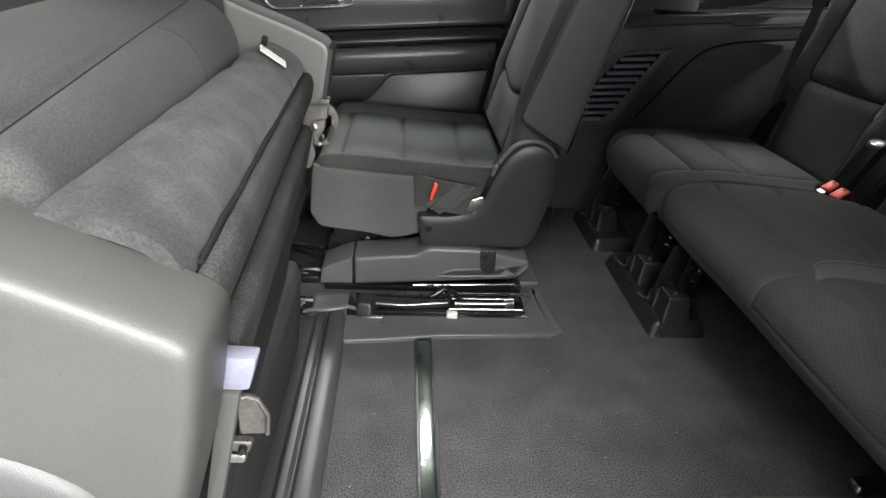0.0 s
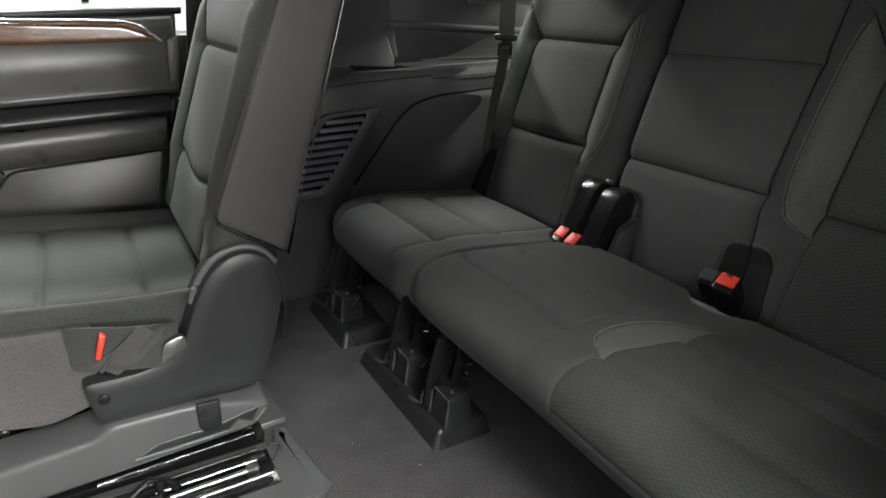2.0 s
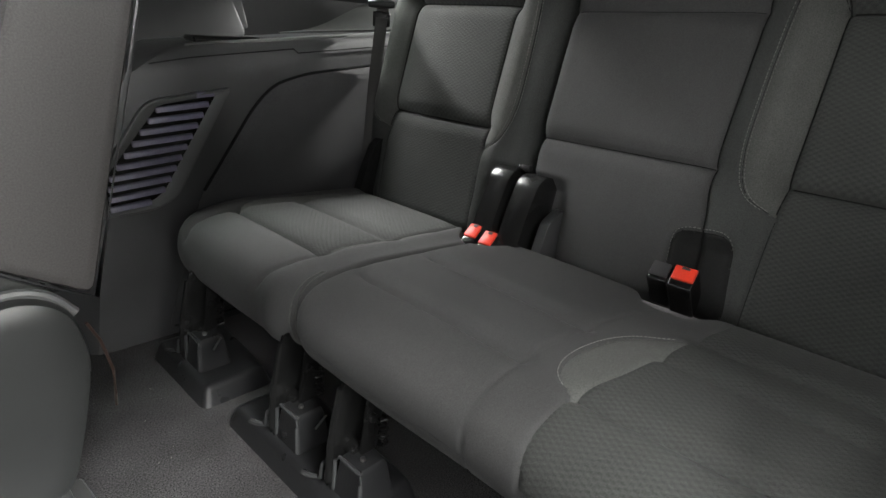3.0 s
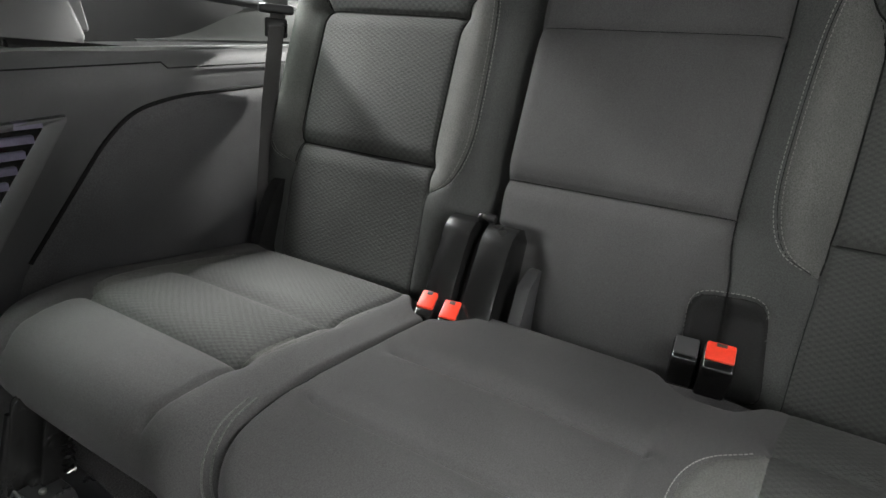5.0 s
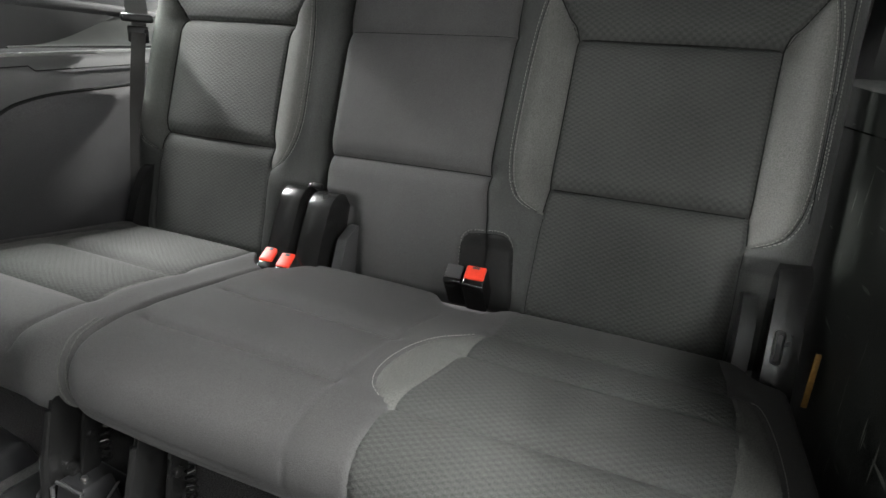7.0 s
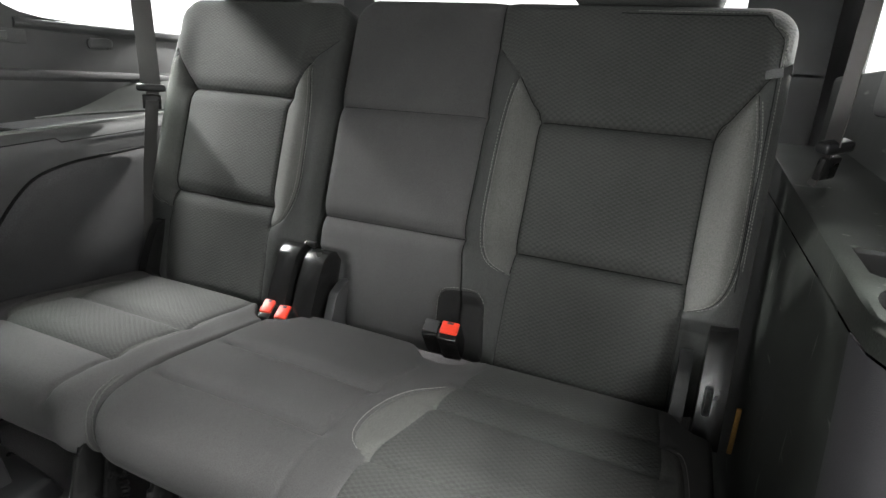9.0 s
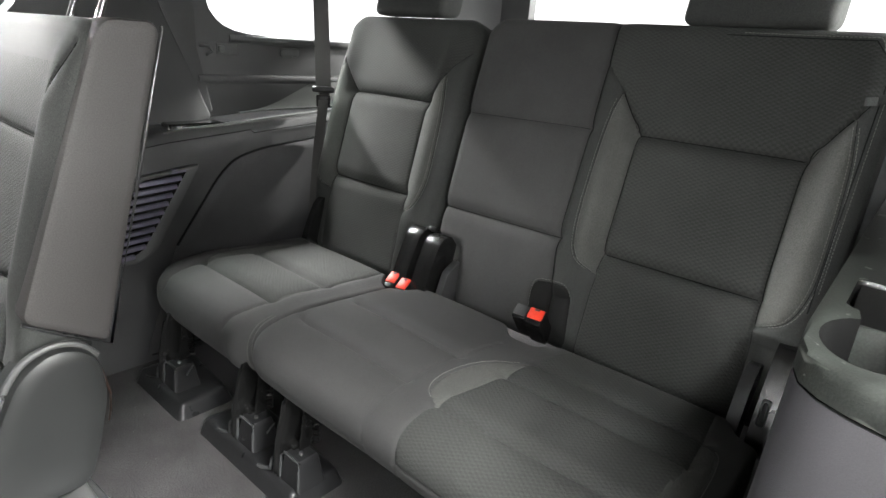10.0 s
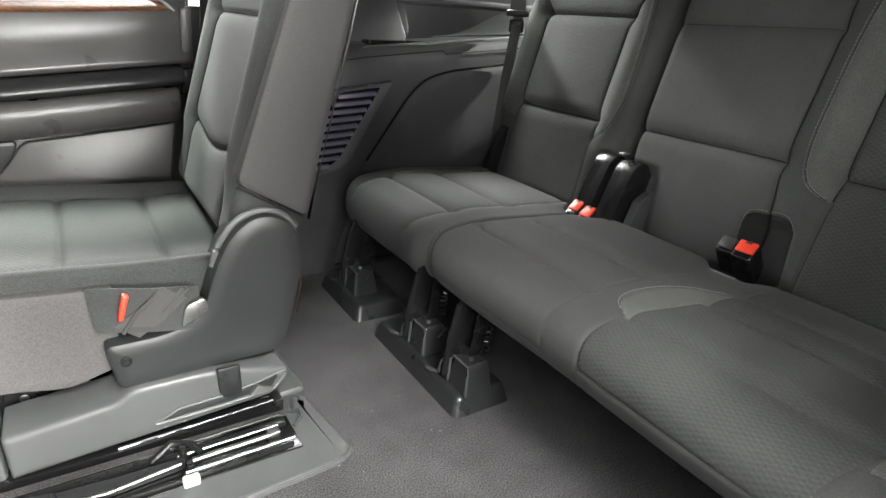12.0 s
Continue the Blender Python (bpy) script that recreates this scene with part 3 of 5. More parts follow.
class Path:
    """The side outline of a cushion from under its front edge over its top."""

    def __init__(self, pts):
        self.p = curve_through(pts, 0.003)
        self.s = np.concatenate([[0], np.cumsum(np.linalg.norm(np.diff(self.p, axis=0), axis=1))])
        t = np.gradient(self.p, axis=0)
        t /= np.linalg.norm(t, axis=1)[:, None]
        self.n = np.stack([-t[:, 1], t[:, 0]], axis=1)
        self.first = int(np.argmin(self.p[:, 0]))

    def v(self, x):
        return float(np.interp(x, self.p[self.first:, 0], self.s[self.first:]))

    def front(self, z):
        """The place along the front face at a height."""
        return float(np.interp(z, self.p[:self.first + 1, 1], self.s[:self.first + 1]))

    def at(self, v):
        q = [np.interp(v, self.s, self.p[:, k]) for k in (0, 1)]
        m = [np.interp(v, self.s, self.n[:, k]) for k in (0, 1)]
        return q[0], q[1], m[0], m[1]


def cushion_place(path, y0, U, R, notches=(), flare=0.0, dish=0.0, swept=()):
    V = path.s[-1]

    def place(u, v, w):
        u, v = corner_round(u, v, U, V, R)
        x, z, nx, nz = path.at(v)
        y = y0 + u
        cut = sum(d * math.exp(-((y - c) / s) ** 4) for c, s, d in notches)
        k = min(1, max(0, (v - V * 0.66) / (V * 0.34)))
        x -= cut * k * k
        for edge, r, back in swept:
            s = min(1.0, max(0.0, 1 - abs(u - edge) / r))
            x += back * (1 - math.sqrt(1 - s * s)) * min(1.0, max(0.0, (0.80 - x) / 0.15))
        y += flare * max(0.0, 1 - v / (V * 0.7)) * (u / U)
        return (x + nx * w, y, z + nz * w + dish * (2 * u / U - 1) ** 4)
    return place


def lines(*pairs, deep=0.007, wide=0.0046, soft=0.004):
    return [(curve_through(p), deep, wide, soft) for p in pairs]


# narrow cushion
path = Path([(0.700, 0.176), (0.655, 0.179), (0.618, 0.190), (0.599, 0.215), (0.594, 0.250), (0.605, 0.284), (0.64, 0.305), (0.75, 0.314), (0.9, 0.304), (1.062, 0.294)])
y0, U = 1.4995, 0.458


def at(y, x):
    return (y - y0, path.v(x))


seams = lines([at(1.58, 0.717), at(1.895, 0.717)], [at(1.58, 0.871), at(1.895, 0.871)], soft=0.008)
seams += lines([at(1.60, 0.60), at(1.585, 0.66), at(1.58, 0.75), at(1.58, 1.05)], [at(1.88, 0.60), at(1.893, 0.66), at(1.896, 0.75), at(1.90, 1.05)], soft=0.003)
strip_a = curve_through([at(1.585, 0.712), at(1.566, 0.76), at(1.560, 0.85), at(1.566, 0.95), at(1.575, 1.03)])
strip_b = curve_through([at(1.893, 0.712), at(1.915, 0.76), at(1.922, 0.85), at(1.915, 0.95), at(1.90, 1.03)])
seams += [(strip_a, 0.003, 0.003, 0.0), (strip_b, 0.003, 0.003, 0.0)]
pad_n = Pad(cushion_place(path, y0, U, 0.012, [(1.49, 0.06, 0.06)], 0.0, 0.0, [(0.0, 0.07, 0.05), (U, 0.09, 0.06)]), (U, path.s[-1]), 0.085, 0.009, seams, lambda u, v: 0.003 * np.sin(np.clip(u / U, 0, 1) * np.pi) + 0.005 * np.exp(-((u - 0.05) / 0.026) ** 2) + 0.004 * np.exp(-((u - U + 0.035) / 0.026) ** 2), sewn=False)
cn = pad_n.build(narrow, ("cushion", PLAIN, "plain dark grey cloth cushion"), [("bolster", BOLSTER, "lighter grey edge strip", np.vstack([strip_a, [at(1.581, 0.85)]])), ("bolster", BOLSTER, "lighter grey edge strip", np.vstack([strip_b, [at(1.896, 0.85)]])), ("insert", CLOTH, "patterned grey cloth insert", [at(1.582, 0.717), at(1.895, 0.717), at(1.9, 1.06), at(1.58, 1.06)])])
edge = curve_through([(0.010, 0.06), (0.010, path.v(0.60)), (0.012, path.v(0.66))])
for d in (0.0, 0.006):
    part("piping", tube(pad_n.on(edge + np.array([d, 0]), 0.0004), 0.0012, 6), BOLSTER, cn[0], "pale sewn edge piping")


# wide cushion
path = Path([(0.700, 0.196), (0.655, 0.198), (0.613, 0.207), (0.594, 0.230), (0.588, 0.262), (0.600, 0.292), (0.638, 0.308), (0.72, 0.313), (0.9, 0.304), (1.072, 0.294)])
y0, U = 0.615, 0.882
low = path.front(0.25)
edge_m = [(1.122 - y0, 0.03), (1.125 - y0, low), at(1.130, 0.60), at(1.135, 0.66), at(1.144, 0.75), at(1.14, 0.87), at(1.122, 1.0)]
edge_d = [(1.043 - y0, 0.03), (1.045 - y0, low), at(1.05, 0.60), at(1.054, 0.63), at(1.055, 0.70), at(1.04, 0.80), at(1.027, 0.94), at(1.008, 1.065)]
edge_o = [(0.72 - y0, low), at(0.72, 0.60), at(0.712, 0.65), at(0.692, 0.76), at(0.685, 0.89), at(0.70, 1.06)]
front_low = [(1.045 - y0, low), (0.66 - y0, low)]
front_mid = [(1.48 - y0, path.front(0.24)), (1.125 - y0, path.front(0.235))]
seams = lines([at(1.146, 0.716), at(1.47, 0.716)], [at(1.142, 0.866), at(1.465, 0.874)], soft=0.008)
seams += lines([at(1.055, 0.70), at(0.70, 0.715)], [at(1.03, 0.874), at(0.686, 0.874)], [at(1.02, 0.965), at(0.69, 0.965)], soft=0.008)
seams += lines(edge_m, edge_d, edge_o, front_low, front_mid, deep=0.0022, wide=0.003, soft=0.0)
light_l = curve_through([at(1.028, 0.946), at(1.075, 0.90), at(1.10, 0.84), at(1.105, 0.77), at(1.09, 0.72), at(1.057, 0.695)])
light_r = curve_through([at(0.682, 0.95), at(0.662, 0.935), at(0.652, 0.85), at(0.652, 0.74), at(0.665, 0.68), at(0.70, 0.66)])
seams += [(light_l, 0.003, 0.003, 0.0), (light_r, 0.003, 0.003, 0.0)]
pad_w = Pad(cushion_place(path, y0, U, 0.028, [(1.50, 0.06, 0.06), (1.10, 0.055, 0.045), (0.62, 0.05, 0.05)], 0.0, 0.0, [(U, 0.06, 0.05), (0.0, 0.08, 0.05)]), (U, path.s[-1]), 0.085, 0.009, seams,
            lambda u, v: 0.003 * np.sin(np.clip((u - 0.53) / 0.35, 0, 1) * np.pi) + 0.002 * np.sin(np.clip(u / 0.45, 0, 1) * np.pi), sewn=False)
ins = np.vstack([curve_through(edge_d[1:]), curve_through(edge_o)[::-1]])
cw = pad_w.build(wide, ("cushion", PLAIN, "plain dark grey cloth cushion"), [
    ("bolster", BOLSTER, "lighter grey bolster", np.vstack([light_l, curve_through(edge_d[4:7])])),
    ("bolster", BOLSTER, "lighter grey bolster", np.vstack([light_r, [at(0.692, 0.76), at(0.685, 0.89)]])),
    ("insert", CLOTH, "patterned grey cloth insert", ins)])
stitches(pad_w, light_l[2:-2] + np.array([0.005, 0]), cw[0])
stitches(pad_w, light_r[2:-2] + np.array([-0.005, 0]), cw[0])
for q in (edge_m, edge_d):
    part("piping", tube(pad_w.on(curve_through(q)[1:-1], -0.0012), 0.0010, 6), BOLSTER, cw[0], "thin pale seam piping")
# dark tubes draw the shade of the two front seams
part("seam", tube(pad_w.on(curve_through(front_mid)[1:-1], -0.0012), 0.0009, 6), SEAM, cw[0], "dark line drawn for the shade in the sewn seam")
part("seam", tube(pad_w.on(curve_through(front_low)[1:-1], -0.0012), 0.0009, 6), SEAM, cw[0], "dark line drawn for the shade in the sewn seam")


# hinge covers at the foot of the backs
def hinge_cover(parent, ya, yb2, top, out=0.05, material=HINGE, name="hinge_cover", low=-0.02):
    prof = rounded([(low, -0.03), (low, out + 0.012), (vz(0.34), out + 0.004), (top - 0.02, out - 0.008), (top, out - 0.03), (top, -0.03)], [0, 0.01, 0.02, 0.02, 0.012, 0])
    return part(name, laid_on_back(prism(prof, "x", ya, yb2, 0.007, 3)), material, parent, "black moulded plastic hinge cover")


hinge_cover(narrow, 1.487, 1.535, vz(0.428), 0.048)
hinge_cover(wide, 1.415, 1.466, vz(0.424), 0.048)
hinge_cover(wide, 1.372, 1.392, vz(0.37), 0.03, TRIM, "hinge_arm")
hinge_cover(narrow, 1.925, 1.95, vz(0.42), 0.035)
hinge_cover(wide, 0.602, 0.645, vz(0.44), 0.04)
hinge_cover(wide, 0.662, 0.684, vz(0.385), 0.032, TRIM, "hinge_arm")
part("slot_rim", laid_on_back(prism(rounded([(0.624, 0.035), (0.638, 0.035), (0.638, 0.085), (0.624, 0.085)], 0.006), "z", 0.046, 0.0535, 0.0015)), TRIM, wide, "raised rim of the slot")
# solid black plate stands in for the darkness of the slot
part("slot", laid_on_back(prism(rounded([(0.6275, 0.040), (0.6345, 0.040), (0.6345, 0.080), (0.6275, 0.080)], 0.003), "z", 0.046, 0.0543, 0.0)), GLOSS, wide, "black plate painted for the dark slot in the hinge cover")
part("hinge_bolt", laid_on_back(disc((1.476, vz(0.43), 0.012), (1, 0, 0), 0.007, 0.03)), STEEL, wide)


def headrest(parent, y, x, z):
    prof = rounded([(x - 0.045, z), (x + 0.05, z), (x + 0.085, z + 0.17), (x + 0.01, z + 0.18)], 0.03)
    part("headrest", prism(prof, "y", y - 0.135, y + 0.135, 0.022, 3), TRIMCLOTH, parent, "dark cloth headrest")
    for dy in (-0.075, 0.075):
        part("headrest_post", tube([(x - 0.01, y + dy, z - 0.05), (x + 0.005, y + dy, z + 0.03)], 0.006), CHROME, parent, "chrome post")
        part("post_guide", disc((x - 0.016, y + dy, z - 0.026), (0.27, 0, 0.96), 0.013, 0.012), PLASTIC, parent)


part("tag", box(1.045, 1.049, 0.5815, 0.589, 0.262, 0.345, 0.0005), surface("orange_tag", (0.30, 0.16, 0.04), 0.6), wide, "small orange paper tag")
headrest(narrow, 1.775, 1.335, 0.962)
headrest(wide, 0.855, 1.335, 0.965)
part("pull_loop", ribbon([(1.235, 0.601, 0.862), (1.20, 0.606, 0.865), (1.19, 0.618, 0.858), (1.205, 0.632, 0.856), (1.235, 0.64, 0.854)], (0, 0.1, 1), 0.014, 0.003), TRIMCLOTH, wide, "dark webbing pull loop")


# ---- buckles of the third row ----
def buckle(parent_label, x, y, z, tilt, red=True, turn=0.0, size=(0.042, 0.026, 0.07)):
    """A belt buckle with its button on the upper end; x, y, z is the middle of the button."""
    ob = thing("belt_buckle", (x, y, z - 0.05), parent_label, "buckle", "third row buckles")
    m = Matrix.Translation((x, y, z)) @ Euler((0, radians(tilt), radians(turn))).to_matrix().to_4x4()
    b, d, h = size
    bm = box(-d / 2, d / 2, -b / 2, b / 2, -h, 0, 0.005, 3)
    bmesh.ops.transform(bm, matrix=m, verts=bm.verts)
    part("housing", bm, HINGE, ob)
    bm = box(-d * 0.18 if red else -d * 0.3, d * 0.46, -b * 0.44, b * 0.44, -0.004, 0.0035, 0.0025)
    bmesh.ops.transform(bm, matrix=m, verts=bm.verts)
    part("button", bm, RED if red else TRIM, ob, "red release button" if red else "black release button")
    if red:
        bm = box(d * 0.30, d * 0.42, -b * 0.16, b * 0.16, 0.0, 0.0042, 0.0008)
        bmesh.ops.transform(bm, matrix=m, verts=bm.verts)
        part("mark", bm, TRIM, ob, "dark mark on the button")
    # black block stands in for the dark tongue slot
    bm = box(-d * 0.42, -d * 0.27, -b * 0.3, b * 0.3, -0.004, 0.001, 0.0)
    bmesh.ops.transform(bm, matrix=m, verts=bm.verts)
    part("slot", bm, GLOSS, ob)
    return ob


buckle("black belt buckle with red button between the cushions", 1.036, 1.520, 0.300, -28, True, 12, (0.031, 0.056, 0.06))
buckle("black belt buckle with red button between the cushions", 1.030, 1.475, 0.298, -28, True, 12, (0.031, 0.056, 0.06))
buckle("black belt buckle with red button in the seat pocket", 1.066, 1.098, 0.342, -38, True, 5, (0.04, 0.042, 0.085))
buckle("plain black belt buckle in the seat pocket", 1.072, 1.139, 0.338, -38, False, 5, (0.034, 0.036, 0.08))


# ---- belts of the third row ----
def belt(label, pts_up, pts_low, guide, side, side_low, axis, wide_up=0.046):
    ob = thing("seat_belt", guide, label, "seat belt", "third row belts")
    part("webbing", ribbon(pts_up, side, wide_up), WEBBING, ob)
    part("webbing", ribbon(pts_low, side_low, 0.03), WEBBING, ob)
    g = Vector(guide)
    bm = box(-0.012, 0.012, -0.034, 0.034, -0.009, 0.009, 0.006, 3)
    turn = Vector((0, 1, 0)).rotation_difference(Vector(axis)).to_matrix().to_4x4()
    bmesh.ops.transform(bm, matrix=Matrix.Translation(g) @ turn, verts=bm.verts)
    part("belt_guide", bm, PLASTIC, ob, "black plastic belt guide")
    bm = box(-0.006, 0.006, -0.022, 0.022, -0.045, -0.008, 0.004)
    bmesh.ops.transform(bm, matrix=Matrix.Translation(g + Vector((0.0, 0, -0.008))) @ turn, verts=bm.verts)
    part("tongue", bm, STEEL, ob)
    return ob


belt("grey seat belt webbing through a black guide at the body side", [(1.19, 2.01, 0.735), (1.20, 2.03, 0.86), (1.24, 2.10, 1.15)], [(1.19, 2.005, 0.73), (1.16, 1.998, 0.55), (1.12, 1.975, 0.30)],
     (1.188, 2.008, 0.736), (0.78, -0.62, 0), (0.78, -0.62, 0), (0.78, -0.62, 0))
belt("grey seat belt webbing through a black guide at the body side", [(1.167, 0.533, 0.755), (1.19, 0.523, 0.97), (1.215, 0.51, 1.20)], [(1.165, 0.535, 0.75), (1.168, 0.562, 0.64), (1.12, 0.570, 0.44)],
     (1.162, 0.530, 0.755), (1, 0.32, 0), (1, 0.2, 0), (0.75, -0.62, 0.1), 0.046)


# ---- seat bases of the third row ----
def floor_mount(name_label, x_a, x_b, y_a, y_b, posts):
    ob = thing("floor_mount", ((x_a + x_b) / 2, (y_a + y_b) / 2, 0), name_label, "floor mount", "third row mounts")
    out = rounded([(x_a, y_a), (x_b, y_a), (x_b + 0.02, y_b), (x_a, y_b)], 0.018, 5)
    part("plate", domed(out, "z", [0.0, 0.004, 0.028, 0.035, 0.038, 0.038], [0, 0.002, 0.010, 0.014, 0.020, 0.03]), PLASTIC, ob, "black moulded plastic plate")
    for y in posts:
        # rectangular foot cover with a proud rim
        top = rounded([(x_a + 0.028, y - 0.034), (x_a + 0.088, y - 0.034), (x_a + 0.088, y + 0.030), (x_a + 0.028, y + 0.030)], 0.006, 4)
        part("foot_cover", domed(top, "z", [0.034, 0.090, 0.098, 0.1015, 0.102], [-0.003, 0.006, 0.0075, 0.010, 0.014]), PLASTIC, ob, "black plastic foot cover")
        rim = [(x_a + 0.0275, y - 0.031, 0.040), (x_a + 0.029, y - 0.031, 0.088), (x_a + 0.033, y - 0.029, 0.099), (x_a + 0.033, y + 0.022, 0.100), (x_a + 0.03, y + 0.029, 0.090), (x_a + 0.0275, y + 0.030, 0.040)]
        part("cover_rim", tube(rim, 0.0032, 8), EDGE_GLINT, ob, "worn rim made paler for its edge highlight")
        lip = [(x_a + 0.012, y + 0.088, 0.040), (x_a + 0.016, y + 0.072, 0.042), (x_a + 0.022, y + 0.058, 0.046), (x_a + 0.026, y + 0.053, 0.07), (x_a + 0.045, y + 0.050, 0.098)]
        # the lip's highlight is likewise put into its paler colour
        part("edge_lip", tube(lip, 0.0048, 8), EDGE_GLINT, ob, "moulded lip beside the leg")
        part("lip_wall", prism(rounded([(x_a + 0.026, 0.036), (x_a + 0.10, 0.036), (x_a + 0.10, 0.115), (x_a + 0.045, 0.100), (x_a + 0.028, 0.07)], 0.006), "y", y + 0.049, y + 0.054, 0.0015), PLASTIC, ob)
        for dy, s in ((0.034, 0.0), (0.044, 0.004)):
            leg = rounded([(x_a + 0.022, 0.03), (x_a + 0.075, 0.03), (x_a + 0.10, 0.11), (x_a + 0.14, 0.22), (x_a + 0.05 + s, 0.22), (x_a + 0.030 + s, 0.12)], 0.012)
            part("leg_plate", prism(leg, "y", y + dy - 0.002, y + dy + 0.002, 0.001), STEEL, ob, "black painted steel leg")
        part("leg_edge", tube([(x_a + 0.024, y + 0.039, 0.05), (x_a + 0.030, y + 0.039, 0.12), (x_a + 0.048, y + 0.039, 0.20)], 0.006, 8), STEEL, ob)
        part("pivot", disc((x_a + 0.06, y + 0.036, 0.10), (0, 1, 0), 0.012, 0.05), STEEL, ob)
        part("pivot_bolt", disc((x_a + 0.05, y + 0.012, 0.088), (0, 1, 0), 0.006, 0.014), STEEL, ob)
        part("link_plate", prism(rounded([(x_a + 0.055, 0.10), (x_a + 0.085, 0.10), (x_a + 0.10, 0.19), (x_a + 0.07, 0.195)], 0.008), "y", y + 0.002, y + 0.008, 0.001), STEEL, ob, "black steel link plate")
        part("link_bolt", disc((x_a + 0.075, y + 0.001, 0.16), (0, 1, 0), 0.007, 0.012, 14), STEEL, ob)
        part("spring", tube([(x_a + 0.085 + 0.007 * math.cos(1.3 * k), y - 0.012 + 0.007 * math.sin(1.3 * k), 0.112 + 0.0022 * k) for k in range(26)], 0.0018, 6), GLOSS, ob, "black coil spring")
        # bright head added only to give a glint on the cover
        part("glint_screw", disc((x_a + 0.052, y - 0.008, 0.104), (0, 0, 1), 0.0045, 0.006, 12), BRIGHT, ob, "bright screw head added as a glint")
        part("clip_tab", tube([(x_a + 0.062, y + 0.020, 0.100), (x_a + 0.066, y + 0.014, 0.116), (x_a + 0.080, y + 0.006, 0.118)], 0.003, 8), GLOSS, ob, "glossy black wire clip")
    part("cross_tube", tube([(x_a + 0.13, y_a - 0.02, 0.17), (x_a + 0.13, y_b + 0.02, 0.17)], 0.012), STEEL, ob)
    part("bright_wire", tube([(x_a + 0.045, posts[-1] - 0.06, 0.095), (x_a + 0.055, posts[-1] - 0.075, 0.125)], 0.002, 6), BRIGHT, ob, "bright wire end")
    return ob


floor_mount("black plastic seat base with two steel legs on carpet", 0.552, 0.692, 1.284, 1.648, (1.325, 1.487))
floor_mount("black plastic seat base with steel leg beside the trim", 0.536, 0.680, 1.706, 1.955, (1.805,))
under = thing("cushion_frame", (0.85, 1.3, 0.16), "black steel frame under the third-row cushions", "seat frame")
part("pan", box(0.66, 1.06, 0.64, 1.96, 0.165, 0.20, 0.01), STEEL, under)
for y in (0.66, 1.30, 1.92):
    part("rear_leg", box(1.0, 1.05, y - 0.02, y + 0.02, 0.0, 0.17, 0.004), STEEL, under)
# ---- quarter trims ----
def trim_solid(side):
    """The moulded body of a quarter trim; side is +1 beyond the seats, -1 nearer the open door."""
    yi, yo = (2.02, 2.2) if side > 0 else (0.568, 0.40)

    def y(k):
        return yi + (yo - yi) * k

    rings = []
    for z, xf, k in ((0.0, 0.44, 0.0), (0.20, 0.47, 0.0), (0.45, 0.505, 0.0), (0.54, 0.54, 0.0), (0.575, 0.572, 0.0), (0.605, 0.615, 0.01), (0.625, 0.655, 0.04), (0.637, 0.69, 0.09), (0.643, 0.73, 0.18)):
        rise = 0.08 * min(1.0, max(0.0, (z - 0.54) / 0.08))
        p = [(xf, y(k + 0.12)), (xf + 0.015, y(k + 0.03)), (xf + 0.05, y(k)), (0.9, y(k)), (1.25, y(k)), (1.7, y(k)), (1.7, y(1)), (1.25, y(1)), (0.9, y(1)), (xf - 0.10, y(1))]
        rings.append([(a, b, z + rise * max(-0.1, a - 0.886)) for a, b in p])
    return loft(rings, bevel=0.0)


qt = thing("quarter_trim", (1.0, 2.1, 0.0), "dark plastic quarter trim with a slatted vent", "trim panel", "quarter trims")
part("moulding", trim_solid(1), TRIM, qt)
YP = 2.02
lower = rounded([(0.700, 0.315), (0.834, 0.499), (0.885, 0.545), (0.965, 0.568), (1.19, 0.592), (1.19, 0.02), (0.60, 0.02)], [0.02, 0.05, 0.03, 0.05, 0.01, 0.02, 0.02])
part("lower_panel", domed(lower, "y", [YP + 0.004, YP - 0.002, YP - 0.009, YP - 0.010], [0, 0.0, 0.016, 0.03]), PANEL, qt, "raised dark lower panel of the trim")
# dark tube stands in for the shade of the panel's groove
part("panel_groove", tube([(x, YP - 0.001, z) for x, z in list(lower)[3:32]], 0.0035, 8), SEAM, qt, "dark line drawn for the shaded groove round the lower panel")
part("cap_joint", tube([(0.62, YP - 0.0005, 0.590), (0.70, YP - 0.0005, 0.602), (0.94, YP - 0.0005, 0.624), (0.952, YP - 0.0005, 0.615), (1.25, YP - 0.0005, 0.640)], 0.0014, 6), SEAM, qt, "fine joint under the cap")
vent_out = rounded([(0.602, 0.522), (0.784, 0.543), (0.648, 0.318), (0.600, 0.297), (0.496, 0.294), (0.500, 0.378)], [0.03, 0.012, 0.03, 0.02, 0.01, 0.03], 5)
vent_in = rounded([(0.628, 0.511), (0.747, 0.527), (0.622, 0.335), (0.594, 0.316), (0.512, 0.312), (0.514, 0.376)], [0.015, 0.008, 0.02, 0.015, 0.008, 0.02], 5)
bm = bmesh.new()
rows = [[bm.verts.new((x, y, z)) for x, z in poly] for poly, y in ((vent_out, YP + 0.002), (shrunk(vent_out, 0.002), YP - 0.009), (shrunk(vent_out, 0.006), YP - 0.010), (vent_in, YP - 0.003), (vent_in, YP + 0.02))]
for a, b in zip(rows, rows[1:]):
    for k in range(len(a)):
        bm.faces.new((a[k - 1], a[k], b[k], b[k - 1]))
bmesh.ops.recalc_face_normals(bm, faces=bm.faces)
vent = part("vent", bm, GREY, qt, "grey frame of a slatted air vent")
# shallow black sheet gives the unlit depth behind the slats
part("vent_back", prism(vent_in, "y", YP - 0.0025, YP + 0.002, 0.0), GLOSS, vent, "black sheet painting the darkness behind the slats")


